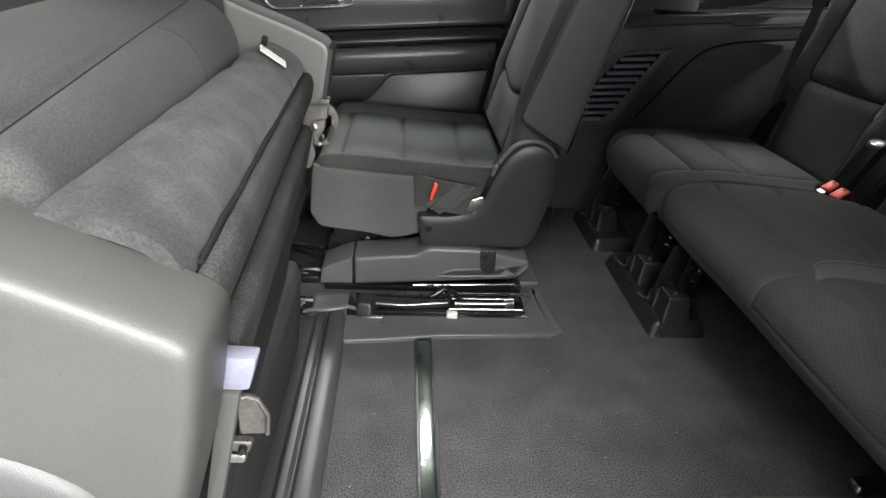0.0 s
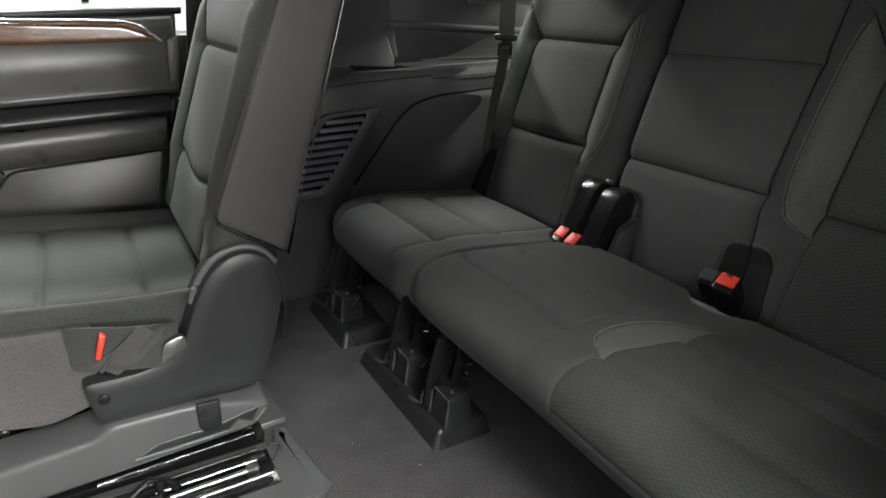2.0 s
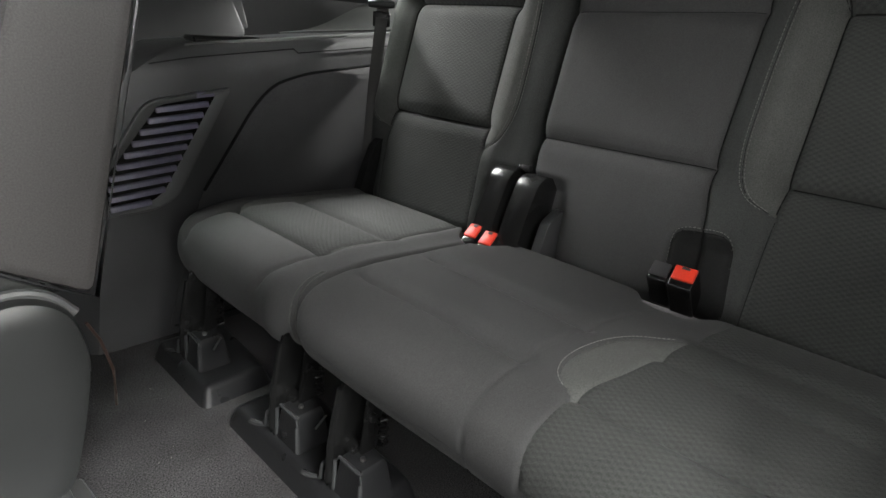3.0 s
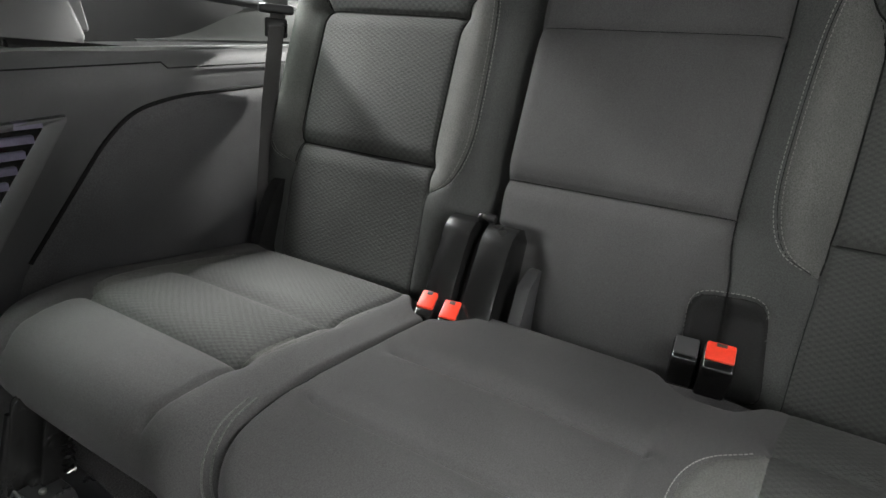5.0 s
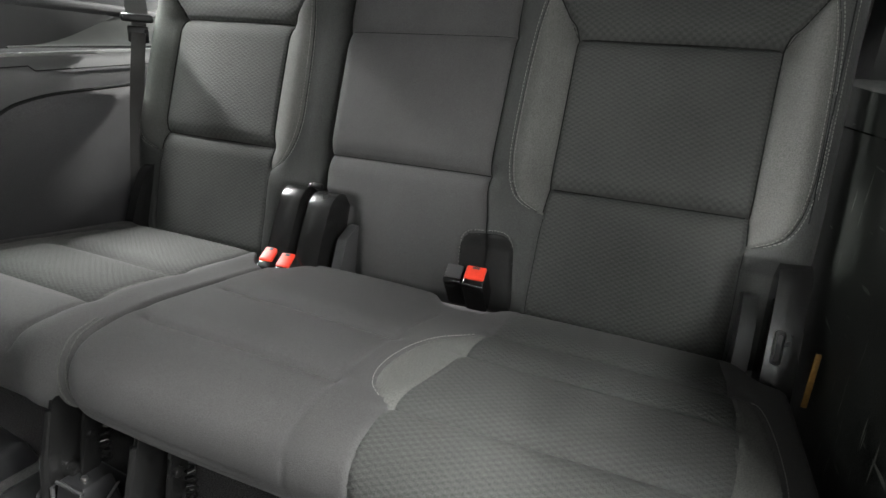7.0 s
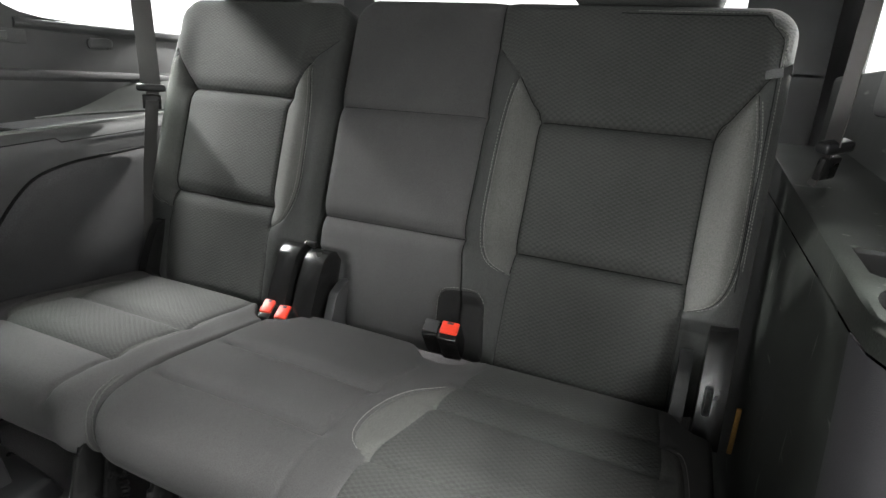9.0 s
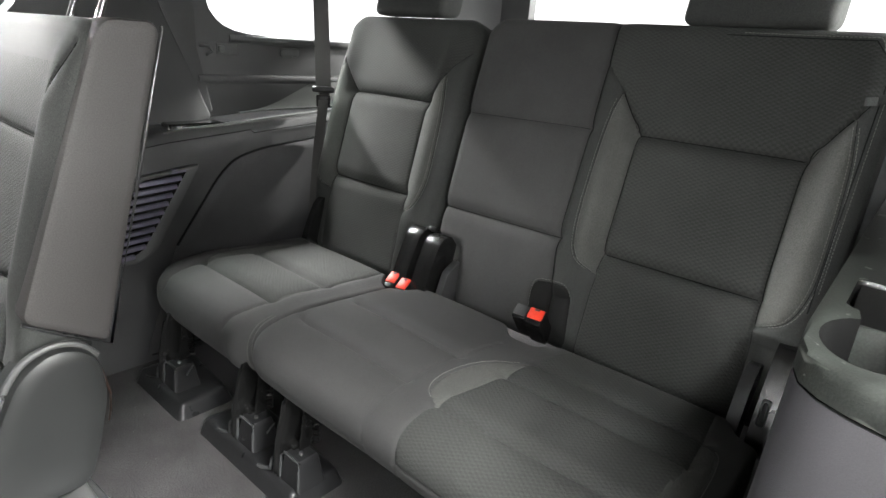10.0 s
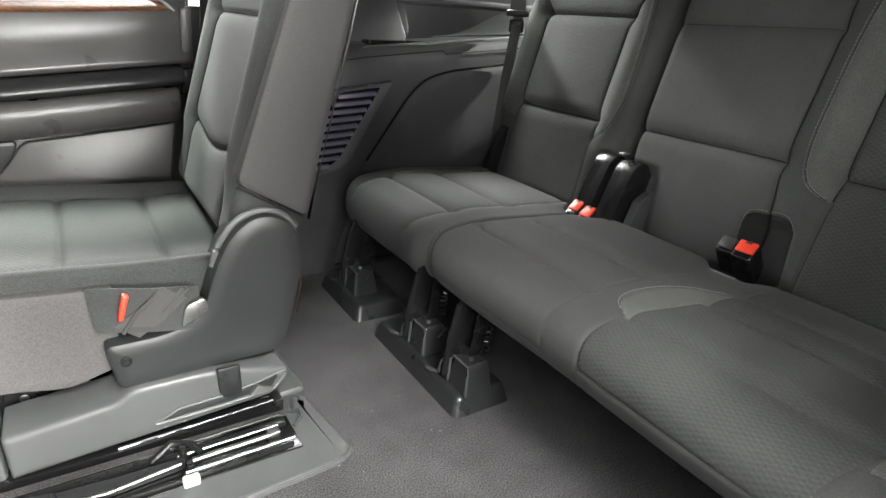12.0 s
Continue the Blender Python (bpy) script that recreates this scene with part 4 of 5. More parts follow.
def span(poly, z):
    xs = []
    for (x0, z0), (x1, z1) in zip(poly, poly[1:] + poly[:1]):
        if (z0 > z) != (z1 > z):
            xs.append(x0 + (x1 - x0) * (z - z0) / (z1 - z0))
    return (min(xs), max(xs)) if len(xs) > 1 else None


for k in range(11):
    z = 0.318 + k * 0.0203
    s = span(vent_in, z)
    if s and s[1] - s[0] > 0.02:
        bm = prism([(YP - 0.011, z - 0.0055), (YP - 0.009, z + 0.0045), (YP + 0.004, z + 0.0065), (YP + 0.004, z - 0.004)], "x", s[0] + 0.002, s[1] - 0.001, 0.001, 2, lambda h: Vector((0, 0, 0.07 * (h - 0.6))))
        part("slat", bm, SLAT, vent)

# shelf behind the trim's top, with its tray
part("shelf", prism([(0.70, 0.612), (1.7, 0.692), (1.7, 0.707), (0.76, 0.634), (0.70, 0.628)], "y", 2.036, 2.2, 0.002), SHELF, qt, "smooth dark shelf behind the trim, brightened for window light")
part("tray", domed(rounded([(0.72, 2.045), (0.90, 2.045), (0.90, 2.10), (0.72, 2.10)], 0.015), "z", [0.622, 0.641, 0.6445, 0.6445], [0, 0.001, 0.003, 0.006]), GLOSS, qt, "black small tray on the shelf")
up = thing("upper_side_trim", (1.2, 2.17, 0.67), "dark upper body trim below the quarter window", "trim panel")
part("panel", box(0.78, 2.0, 2.15, 2.2, 0.63, 0.868, 0.004), PILLAR, up)
part("rib", prism(rounded([(2.15, 0.738), (2.141, 0.748), (2.141, 0.760), (2.15, 0.766)], 0.004), "x", 0.86, 1.6, 0.002), PANEL, up, "dark moulded groove")
part("sill", prism(rounded([(2.15, 0.852), (2.139, 0.862), (2.146, 0.876), (2.2, 0.880)], 0.005), "x", 0.96, 1.95, 0.002), TRIM, up)
part("cap", domed(rounded([(1.128, 0.818), (1.198, 0.821), (1.198, 0.848), (1.128, 0.845)], 0.013, 6), "y", [2.151, 2.145, 2.143], [0, 0.001, 0.005]), TRIM, up, "oval blanking cap")
part("clip_seat", box(0.92, 0.985, 2.147, 2.152, 0.820, 0.850, 0.002), PANEL, up)
part("clip", box(0.925, 0.943, 2.143, 2.15, 0.826, 0.844, 0.003), TRIM, up)
part("coat_hook", tube([(0.87, 2.15, 0.842), (0.89, 2.137, 0.842), (0.898, 2.132, 0.828), (0.885, 2.14, 0.816)], 0.005), PANEL, up)
rows = []
for k in range(25):
    x = 0.98 + 0.028 * k
    f = min(1.0, max(0.0, (x - 1.0) / 0.34))
    f = f * f * (3 - 2 * f)
    h, d = 0.002 + 0.115 * f, 0.012 + 0.095 * f
    z = 0.650 + 0.077 * (x - 0.9)
    rows.append([(x, 2.155 - d * (1 - math.sin(a)), z + h * (1 - math.cos(a))) for a in [math.pi / 2 * j / 9 for j in range(10)]] + [(x, 2.19, z + h), (x, 2.19, z - 0.02), (x, 2.155 - d, z - 0.02)])
part("wheel_bulge", loft(rows), SHELF, up, "smooth rounded bulge over the wheel")

# pillars
pil = thing("pillar_trim", (0.6, 2.15, 0.5), "dark pillar trim between door and quarter window", "pillar trim", "pillar trims")
part("panel", prism(rounded([(0.36, 0.45), (0.80, 0.60), (0.885, 0.645), (0.826, 0.785), (0.764, 0.923), (0.71, 1.10), (0.70, 1.30), (0.46, 1.30), (0.45, 0.92), (0.36, 0.82)], 0.02), "y", 2.12, 2.2, 0.012), PILLAR, pil)
part("flange", prism(rounded([(0.76, 0.66), (0.90, 0.66), (0.86, 0.84), (0.86, 1.24), (0.69, 1.24), (0.70, 1.05)], 0.01), "y", 2.145, 2.2, 0.004), PILLAR, pil)
part("window_corner", prism([(0.84, 0.85), (1.14, 0.874), (1.08, 0.878), (1.02, 0.881), (0.976, 0.888), (0.945, 0.899), (0.922, 0.915), (0.903, 0.940), (0.892, 0.98), (0.885, 1.05), (0.84, 1.05)], "y", 2.149, 2.2, 0.0), PILLAR, pil)
belt2 = thing("seat_belt", (0.36, 2.08, 0.4), "grey seat belt webbing hanging beside the second-row seat", "seat belt")
part("webbing", ribbon([(0.30, 2.085, 0.28), (0.315, 2.085, 0.5), (0.345, 2.09, 0.9), (0.37, 2.10, 1.18)], (1, 0.35, 0), 0.047), VINYL, belt2)

# trim beside the open door, with the cup holder
dq = thing("quarter_trim", (1.0, 0.48, 0.0), "scuffed dark plastic quarter trim with a cup holder", "trim panel", "quarter trims")


TRIM_EDGE = [(0.66, 0.5735), (0.615, 0.571), (0.585, 0.561), (0.565, 0.543), (0.553, 0.52), (0.541, 0.481), (0.522, 0.43), (0.505, 0.402)]


def trim_ring(z, out, lead=0.0):
    """The outline of the trim at a height: out moves the front edge forwards, lead lets it lean."""
    ring = []
    for x, y in TRIM_EDGE:
        k = min(1.0, max(0.0, (0.5735 - y) / 0.03))
        ring.append((x - out * k - lead, y, z))
    return ring


def cup_outline():
    """A round cup hole, a neck and a square well behind it."""
    hole = []
    for k in range(26):
        a = radians(24 + k * (312 / 25))
        hole.append((0.648 + 0.056 * math.cos(a), 0.518 + 0.044 * math.sin(a)))
    return hole + [(0.722, 0.50), (0.724, 0.468), (0.730, 0.463), (0.806, 0.463), (0.815, 0.470), (0.818, 0.545), (0.812, 0.553), (0.732, 0.553), (0.725, 0.547), (0.722, 0.54)]


def cup_well():
    rings = []
    for d, s in ((-0.0004, 1.0), (0.0015, 0.988), (0.004, 0.975), (0.075, 0.94)):
        rings.append([((x - 0.7) * s + 0.7, (y - 0.518) * s + 0.518, 0.664 - d + (0.05 * max(0, x - 0.6) if d < 0.05 else 0)) for x, y in cup_outline()])
    bm = loft(rings, cap=False)
    bm.verts.ensure_lookup_table()
    bm.faces.new(bm.verts[-36:])
    bmesh.ops.recalc_face_normals(bm, faces=bm.faces)
    bmesh.ops.reverse_faces(bm, faces=bm.faces)
    return bm


def holed_top():
    """The top of the trim with the opening of the cup holder."""
    hole = cup_outline()
    bm = bmesh.new()

    def rise(x):
        return 0.03 * max(0, x - 0.6) / 0.6

    def loop(pts, z):
        vs = [bm.verts.new((x, y, z + rise(x))) for x, y in pts]
        return vs, [bm.edges.new((vs[k - 1], vs[k])) for k in range(len(vs))]

    zt = 0.664
    rest = [(1.7, 0.402), (1.7, 0.5735), (1.25, 0.5735), (0.95, 0.5735)]
    inner = [(x + 0.016 * min(1, max(0, (0.5735 - y) / 0.03)), min(y, 0.5695)) for x, y in TRIM_EDGE]
    outer = inner + [(1.7, 0.402), (1.7, 0.5695), (1.25, 0.5695), (0.95, 0.5695)]
    ov, oe = loop(outer, zt)
    hv, he = loop(hole, zt)
    bmesh.ops.triangle_fill(bm, use_beauty=True, use_dissolve=False, edges=oe + he)
    last = ov
    for out, dz in ((0.009, 0.0025), (0.004, 0.010), (0.001, 0.028)):
        ring = [(x + out * min(1, max(0, (0.5735 - y) / 0.03)), y, zt - dz) for x, y in TRIM_EDGE] + [(x, y, zt - dz) for x, y in rest]
        nxt = [bm.verts.new((x, y, z + (rise(x) if dz < 0.02 else 0))) for x, y, z in ring]
        for k in range(len(ov)):
            bm.faces.new((last[k - 1], last[k], nxt[k], nxt[k - 1]))
        last = nxt
    bmesh.ops.recalc_face_normals(bm, faces=bm.faces)
    return bm


def front_rings(out, inset):
    rings = []
    for z, lead in ((0.0, 0.13), (0.15, 0.115), (0.30, 0.09), (0.45, 0.052), (0.56, 0.022), (0.60, 0.010), (0.6335, 0.0)):
        ring = trim_ring(z, out, lead)
        rings.append(ring + inset(z, lead))
    return rings


part("top", holed_top(), DUSTY, dq, "scuffed dark plastic top with cup holder")
part("cup_well", cup_well(), HINGE, dq, "black inside of the cup holder")
part("side_moulding", loft(front_rings(-0.004, lambda z, lead: [(1.7, 0.402, z), (1.7, 0.5735, z), (0.95, 0.5735, z)]), cap=False), DUSTY, dq, "scuffed dark plastic side moulding")
part("front_face", loft(front_rings(0.0, lambda z, lead: [(0.62 - lead, 0.404, z), (0.66 - lead, 0.56, z)]), cap=False), LILAC, dq, "lilac grey plastic front face of the trim")
part("cup_flap", prism(rounded([(0.728, 0.640), (0.810, 0.672), (0.812, 0.664), (0.740, 0.628)], 0.002), "y", 0.469, 0.548, 0.002), HINGE, dq, "black slanted flap behind the cup")
part("cup_tab", prism(rounded([(0.700, 0.600), (0.716, 0.657), (0.722, 0.656), (0.712, 0.600)], 0.002), "y", 0.497, 0.541, 0.002), DUSTY, dq, "scuffed stem of the flap")
upw = thing("upper_side_trim", (1.2, 0.42, 0.67), "dusty dark upper body trim beside the seat belt", "trim panel")
part("panel", prism(rounded([(0.65, 0.665), (2.0, 0.70), (2.0, 0.885), (1.34, 0.885), (1.30, 0.94), (1.30, 1.29), (0.64, 1.29)], 0.02), "y", 0.40, 0.425, 0.008), DUSTY, upw)
part("pocket", domed(rounded([(1.30, 0.80), (1.48, 0.80), (1.46, 0.90), (1.31, 0.90)], 0.03), "y", [0.424, 0.430, 0.432], [0, 0.001, 0.006]), TRIM, upw, "dark moulded hollow")

# ---- far door ----
door = thing("vehicle_door", (-0.2, 2.18, 0.0), "dark door lining with walnut trim and chrome handle, closed", "door")


def along(x):
    return Vector((0, 0, 0.09 * x))


def strip(profile, xa, xb, bevel=0.003):
    return prism(profile, "x", xa, xb, bevel, 2, along)


part("lining", prism(rounded([(-0.9, -0.05), (0.18, -0.05), (0.25, 0.25), (0.285, 0.5), (0.30, 0.765), (-0.9, 0.66)], 0.02), "y", 2.15, 2.2, 0.006), DOORSOFT, door, "dark grey soft door lining")
part("window_sill", strip(rounded([(2.16, 0.722), (2.135, 0.722), (2.13, 0.735), (2.15, 0.748), (2.2, 0.752)], 0.006), -0.9, 0.31), DOORDARK, door, "black window sill")
part("upper_pad", strip(rounded([(2.17, 0.548), (2.106, 0.548), (2.098, 0.558), (2.110, 0.590), (2.124, 0.630), (2.122, 0.672), (2.114, 0.700), (2.120, 0.717), (2.17, 0.735)], [0.004, 0.006, 0.012, 0.03, 0.03, 0.03, 0.012, 0.01, 0.01]), -0.9, 0.285, 0.004), DOORSOFT, door, "grey padded upper panel")
part("rear_edge", prism(rounded([(0.262, 0.572), (0.286, 0.574), (0.292, 0.70), (0.268, 0.695)], 0.006), "y", 2.104, 2.15, 0.004), DOORSOFT, door, "grey folded rear edge of the pad")
part("armrest", strip(rounded([(2.17, 0.41), (2.10, 0.415), (2.075, 0.44), (2.072, 0.475), (2.083, 0.497), (2.17, 0.503)], 0.014), -0.9, 0.245, 0.006), DOORSOFT, door, "dark padded armrest")
part("armrest_top", strip(rounded([(2.17, 0.503), (2.09, 0.501), (2.074, 0.510), (2.080, 0.530), (2.098, 0.545), (2.17, 0.548)], [0.004, 0.006, 0.010, 0.014, 0.008, 0.004]), -0.9, 0.26), ARMTOP, door, "black armrest top roll")
part("lower_panel", prism(rounded([(-0.26, 0.245), (-0.13, 0.33), (-0.085, 0.397), (0.235, 0.43), (0.20, 0.23), (0.12, -0.02), (-0.45, -0.02)], [0.06, 0.05, 0.02, 0.01, 0.02, 0.02, 0.02]), "y", 2.118, 2.16, 0.006), DOORSOFT, door, "grey lower panel")
# proud black plate; the pocket's shade is in its colour
part("map_pocket", prism(rounded([(-0.9, -0.02), (-0.45, -0.02), (-0.25, 0.235), (-0.12, 0.33), (-0.09, 0.40), (-0.9, 0.335)], 0.02), "y", 2.135, 2.16, 0.004), DOORDARK, door, "black plate painting the shaded map pocket")
wood = rounded([(-0.245, 0.706), (0.175, 0.723), (0.215, 0.712), (0.250, 0.690), (0.0, 0.672), (-0.135, 0.665), (-0.17, 0.675)], [0.002, 0.03, 0.02, 0.003, 0.05, 0.03, 0.03])
part("wood_trim", domed(wood, "y", [2.125, 2.108, 2.105, 2.104], [0, 0, 0.003, 0.009]), WOOD, door, "glossy walnut veneer strip")
chrome = curve_through([(-0.25, 0.7075), (-0.1, 0.7155), (0.1, 0.7245), (0.185, 0.725), (0.222, 0.714), (0.256, 0.689)], 0.01)
part("chrome_strip", tube([(x, 2.106, z) for x, z in chrome], 0.0042, 8), DOORCHROME, door, "chrome strip over the wood")
bez = rounded([(-0.470, 0.668), (-0.255, 0.678), (-0.20, 0.625), (-0.195, 0.605), (-0.225, 0.596), (-0.43, 0.578), (-0.455, 0.60)], [0.02, 0.03, 0.02, 0.01, 0.01, 0.03, 0.02], 5)
part("handle_bowl", prism(shrunk(bez, 0.003), "y", 2.103, 2.118, 0.0), DULL, door, "grey handle recess")
part("handle_bezel", tube([(x, 2.103, z) for x, z in list(bez) + list(bez[:2])], 0.0075, 10), DOORCHROME, door, "chrome bezel round the handle")
lever = rounded([(-0.385, 0.660), (-0.362, 0.658), (-0.318, 0.628), (-0.240, 0.636), (-0.208, 0.614), (-0.232, 0.599), (-0.330, 0.596), (-0.362, 0.622)], [0.006, 0.008, 0.02, 0.015, 0.01, 0.01, 0.02, 0.02])
part("handle_lever", domed(lever, "y", [2.103, 2.090, 2.086], [0, 0.003, 0.012]), DOORCHROME, door, "chrome pull lever")
for k in range(3):
    part("switch", box(-0.435 + 0.014 * k, -0.425 + 0.014 * k, 2.097, 2.104, 0.622 - 0.004 * k, 0.634 - 0.004 * k, 0.002), TRIM, door)
part("door_latch", box(0.255, 0.285, 2.10, 2.15, 0.50, 0.56, 0.006), DOORDARK, door)
part("window_divider", box(0.11, 0.125, 2.19, 2.2, 0.755, 1.1, 0.002), GLOSS, door, "black window divider bar")

# ---- second-row seat, upright ----
s2 = thing("second_row_seat", (0.0, 1.77, 0.0), "grey cloth second-row seat with vinyl sides, upright", "seat", "second row seats")
path = Path([(-0.19, 0.165), (-0.235, 0.20), (-0.255, 0.255), (-0.235, 0.298), (-0.19, 0.312), (-0.05, 0.306), (0.08, 0.296), (0.235, 0.292)])
y0, U = 1.522, 0.50
seams = lines([at(1.565, -0.19), at(1.97, -0.19)], [at(1.565, -0.035), at(1.97, -0.035)], [at(1.565, 0.122), at(1.97, 0.122)], soft=0.005)
seams += lines([(0.043, 0.02), at(1.565, -0.19), at(1.562, 0.0), at(1.565, 0.21)], [(U - 0.043, 0.02), at(1.965, -0.19), at(1.968, 0.0), at(1.965, 0.21)], soft=0.006)
pad_s = Pad(cushion_place(path, y0, U, 0.03, dish=0.03), (U, path.s[-1]), 0.075, 0.022, seams, sewn=False)
pad_s.build(s2, ("cushion", TRIMCLOTH, "grey cloth cushion"), [("insert", CLOTH, "patterned grey cloth insert", [at(1.565, -0.24), at(1.965, -0.24), at(1.965, 0.23), at(1.565, 0.23)])])
skirt = rounded([(-0.245, 0.311), (0.03, 0.292), (0.03, 0.20), (0.014, 0.144), (-0.05, 0.125), (-0.12, 0.140), (-0.232, 0.152), (-0.255, 0.19)], [0.01, 0.01, 0.01, 0.008, 0.02, 0.02, 0.012, 0.01], 3)
part("side_skirt", domed(skirt, "y", [1.532, 1.512, 1.508, 1.507], [0, 0, 0.003, 0.012]), SKIRT, s2, "grey vinyl side skirt")

L2 = math.atan(0.30)
S2, C2 = math.sin(L2), math.cos(L2)
zb, xb = 0.33, 0.205


def v2(z):
    return (z - zb) / C2


def back2_place(u, v, w):
    u, v = corner_round(u, v, 0.50, v2(0.895), 0.045)
    return (xb + v * S2 - w * C2, 1.518 + u, zb + v * C2 + w * S2)


a, b = 0.085, 0.415
seams = lines([(a, v2(0.475)), (0.25, v2(0.452)), (b, v2(0.475))], [(a, v2(0.70)), (b, v2(0.70))], soft=0.006)
e1 = curve_through([(a - 0.005, 0.01), (a, v2(0.47)), (a + 0.004, v2(0.70)), (a - 0.03, v2(0.80)), (0.02, v2(0.86))])
e2 = curve_through([(b + 0.005, 0.01), (b, v2(0.47)), (b - 0.004, v2(0.70)), (b + 0.03, v2(0.80)), (0.48, v2(0.86))])
seams += [(e1, 0.006, 0.0035, 0.004), (e2, 0.006, 0.0035, 0.004)]
pad_b = Pad(back2_place, (0.50, v2(0.895)), 0.085, 0.022, seams, lambda u, v: 0.016 * np.exp(-((np.abs(u - 0.25) - 0.195) / 0.035) ** 2) * np.clip((v - 0.05) / 0.1, 0, 1) * np.clip((v2(0.86) - v) / 0.1, 0, 1))
made = pad_b.build(s2, ("backrest", TRIMCLOTH, "grey cloth backrest"), [("insert", CLOTH, "patterned grey cloth insert", np.vstack([e1[:-8], e2[::-1][8:]]))])
side = rounded([(0.229, 0.438), (0.350, 0.366), (0.480, 0.875), (0.470, 0.893), (0.40, 0.893), (0.380, 0.87)], [0.02, 0.015, 0.02, 0.02, 0.015, 0.02], 4)
part("side_panel", domed(side, "y", [1.56, 1.516, 1.510, 1.508], [0, 0, 0.003, 0.010]), VINYL, s2, "grey vinyl side panel")
part("back_panel", prism([(0.30, 0.37), (0.353, 0.368), (0.484, 0.89), (0.44, 0.89)], "y", 1.53, 2.02, 0.006), PLASTIC, s2, "black plastic back panel")
piping = [(0.231, 1.509, 0.437), (0.300, 1.509, 0.393), (0.352, 1.509, 0.364), (0.418, 1.509, 0.62), (0.484, 1.509, 0.885)]
part("piping", tube(piping, 0.0028, 8), PLASTIC, made[0], "black piping")
shield = rounded([(0.004, 0.204), (0.016, 0.118), (0.288, 0.122), (0.312, 0.20), (0.334, 0.30), (0.318, 0.372), (0.262, 0.396), (0.210, 0.365), (0.176, 0.300), (0.155, 0.232), (0.10, 0.205)], [0.012, 0.015, 0.03, 0.05, 0.05, 0.04, 0.04, 0.03, 0.05, 0.03, 0.03], 5)
part("side_shield", domed(shield, "y", [1.55, 1.492, 1.482, 1.479, 1.479], [0, 0, 0.003, 0.009, 0.03]), RECLINER, s2, "grey plastic recliner shield")
part("recliner_rim", tube([(x, 1.50, z) for x, z in curve_through([(0.178, 0.305), (0.195, 0.345), (0.225, 0.380), (0.265, 0.393), (0.30, 0.383), (0.325, 0.355)], 0.008)], 0.006, 8), GREY, s2)
part("shield_screw", disc((0.032, 1.478, 0.172), (0, 1, 0), 0.009, 0.006), STEEL, s2)
riser = rounded([(-0.146, 0.012), (-0.147, 0.089), (0.008, 0.104), (0.032, 0.122), (0.170, 0.121), (0.294, 0.088), (0.288, 0.062), (0.262, 0.038)], [0.004, 0.006, 0.02, 0.02, 0.04, 0.012, 0.015, 0.03], 4)
part("riser_cover", domed(riser, "y", [1.56, 1.478, 1.472, 1.4695, 1.469], [0, 0, 0.002, 0.005, 0.012]), TRACKGREY, s2, "grey plastic riser cover")
part("riser_end", domed(rounded([(-0.234, 0.010), (-0.228, 0.055), (-0.19, 0.073), (-0.151, 0.088), (-0.150, 0.012)], 0.006), "y", [1.56, 1.480, 1.474, 1.4725], [0, 0, 0.002, 0.006]), TRACKGREY, s2, "grey end block of the riser")
# flat dark plate on the riser draws the hollow's shade
part("riser_recess", prism(rounded([(0.072, 0.047), (0.104, 0.061), (0.225, 0.069), (0.272, 0.080), (0.255, 0.056), (0.178, 0.050)], 0.004), "y", 1.4665, 1.470, 0.0008), PLASTIC, s2, "dark plate painting the shaded hollow in the riser")
part("recess_rim", tube([(0.060, 1.468, 0.044), (0.12, 1.466, 0.046), (0.18, 1.466, 0.048), (0.262, 1.466, 0.054), (0.285, 1.468, 0.078)], 0.0036, 8), TRACKGREY, s2)
part("recess_rim", tube([(0.062, 1.468, 0.046), (0.100, 1.467, 0.064), (0.177, 1.467, 0.067), (0.223, 1.467, 0.074), (0.282, 1.468, 0.087)], 0.0025, 8), TRACKGREY, s2)
part("recess_gusset", prism([(0.215, 0.054), (0.262, 0.056), (0.232, 0.071)], "y", 1.460, 1.468, 0.001), SHELL, s2, "pale triangular gusset")
part("strap_tab", prism(rounded([(0.164, 0.125), (0.203, 0.125), (0.205, 0.062), (0.167, 0.062)], [0.004, 0.004, 0.018, 0.018]), "y", 1.460, 1.47, 0.003), PLASTIC, s2, "black strap tab")
part("seat_pan", box(-0.20, 0.24, 1.57, 2.0, 0.12, 0.20, 0.01), STEEL, s2, "black steel seat pan")
for y in (1.60, 1.95):
    part("leg", box(-0.15, 0.2, y - 0.02, y + 0.02, 0.0, 0.125, 0.006), STEEL, s2)
part("under_frame", prism(rounded([(-0.23, 0.02), (0.26, 0.02), (0.26, 0.115), (-0.10, 0.125), (-0.22, 0.10)], 0.02), "y", 1.585, 1.63, 0.006), STEEL, s2, "black pressed steel under frame")
part("under_frame", prism(rounded([(-0.23, 0.02), (0.26, 0.02), (0.26, 0.115), (-0.10, 0.125), (-0.22, 0.10)], 0.02), "y", 1.90, 1.95, 0.006), STEEL, s2, "black pressed steel under frame")
for x, z in ((-0.17, 0.06), (-0.06, 0.095), (0.06, 0.07)):
    part("cross_rod", tube([(x, 1.57, z), (x + 0.015, 1.75, z + 0.008), (x, 1.96, z)], 0.009, 10), STEEL, s2, "black steel cross rod")
for k in range(3):
    part("frame_bolt", disc((-0.12 + 0.09 * k, 1.582, 0.085), (0, 1, 0), 0.007, 0.008, 14), BRIGHT, s2, "bright bolt head")
part("front_bar", tube([(-0.19, 1.54, 0.13), (-0.20, 1.75, 0.14), (-0.19, 2.0, 0.13)], 0.011), STEEL, s2)
hr = rounded([(0.45, 0.945), (0.53, 0.945), (0.56, 1.10), (0.48, 1.11)], 0.03)
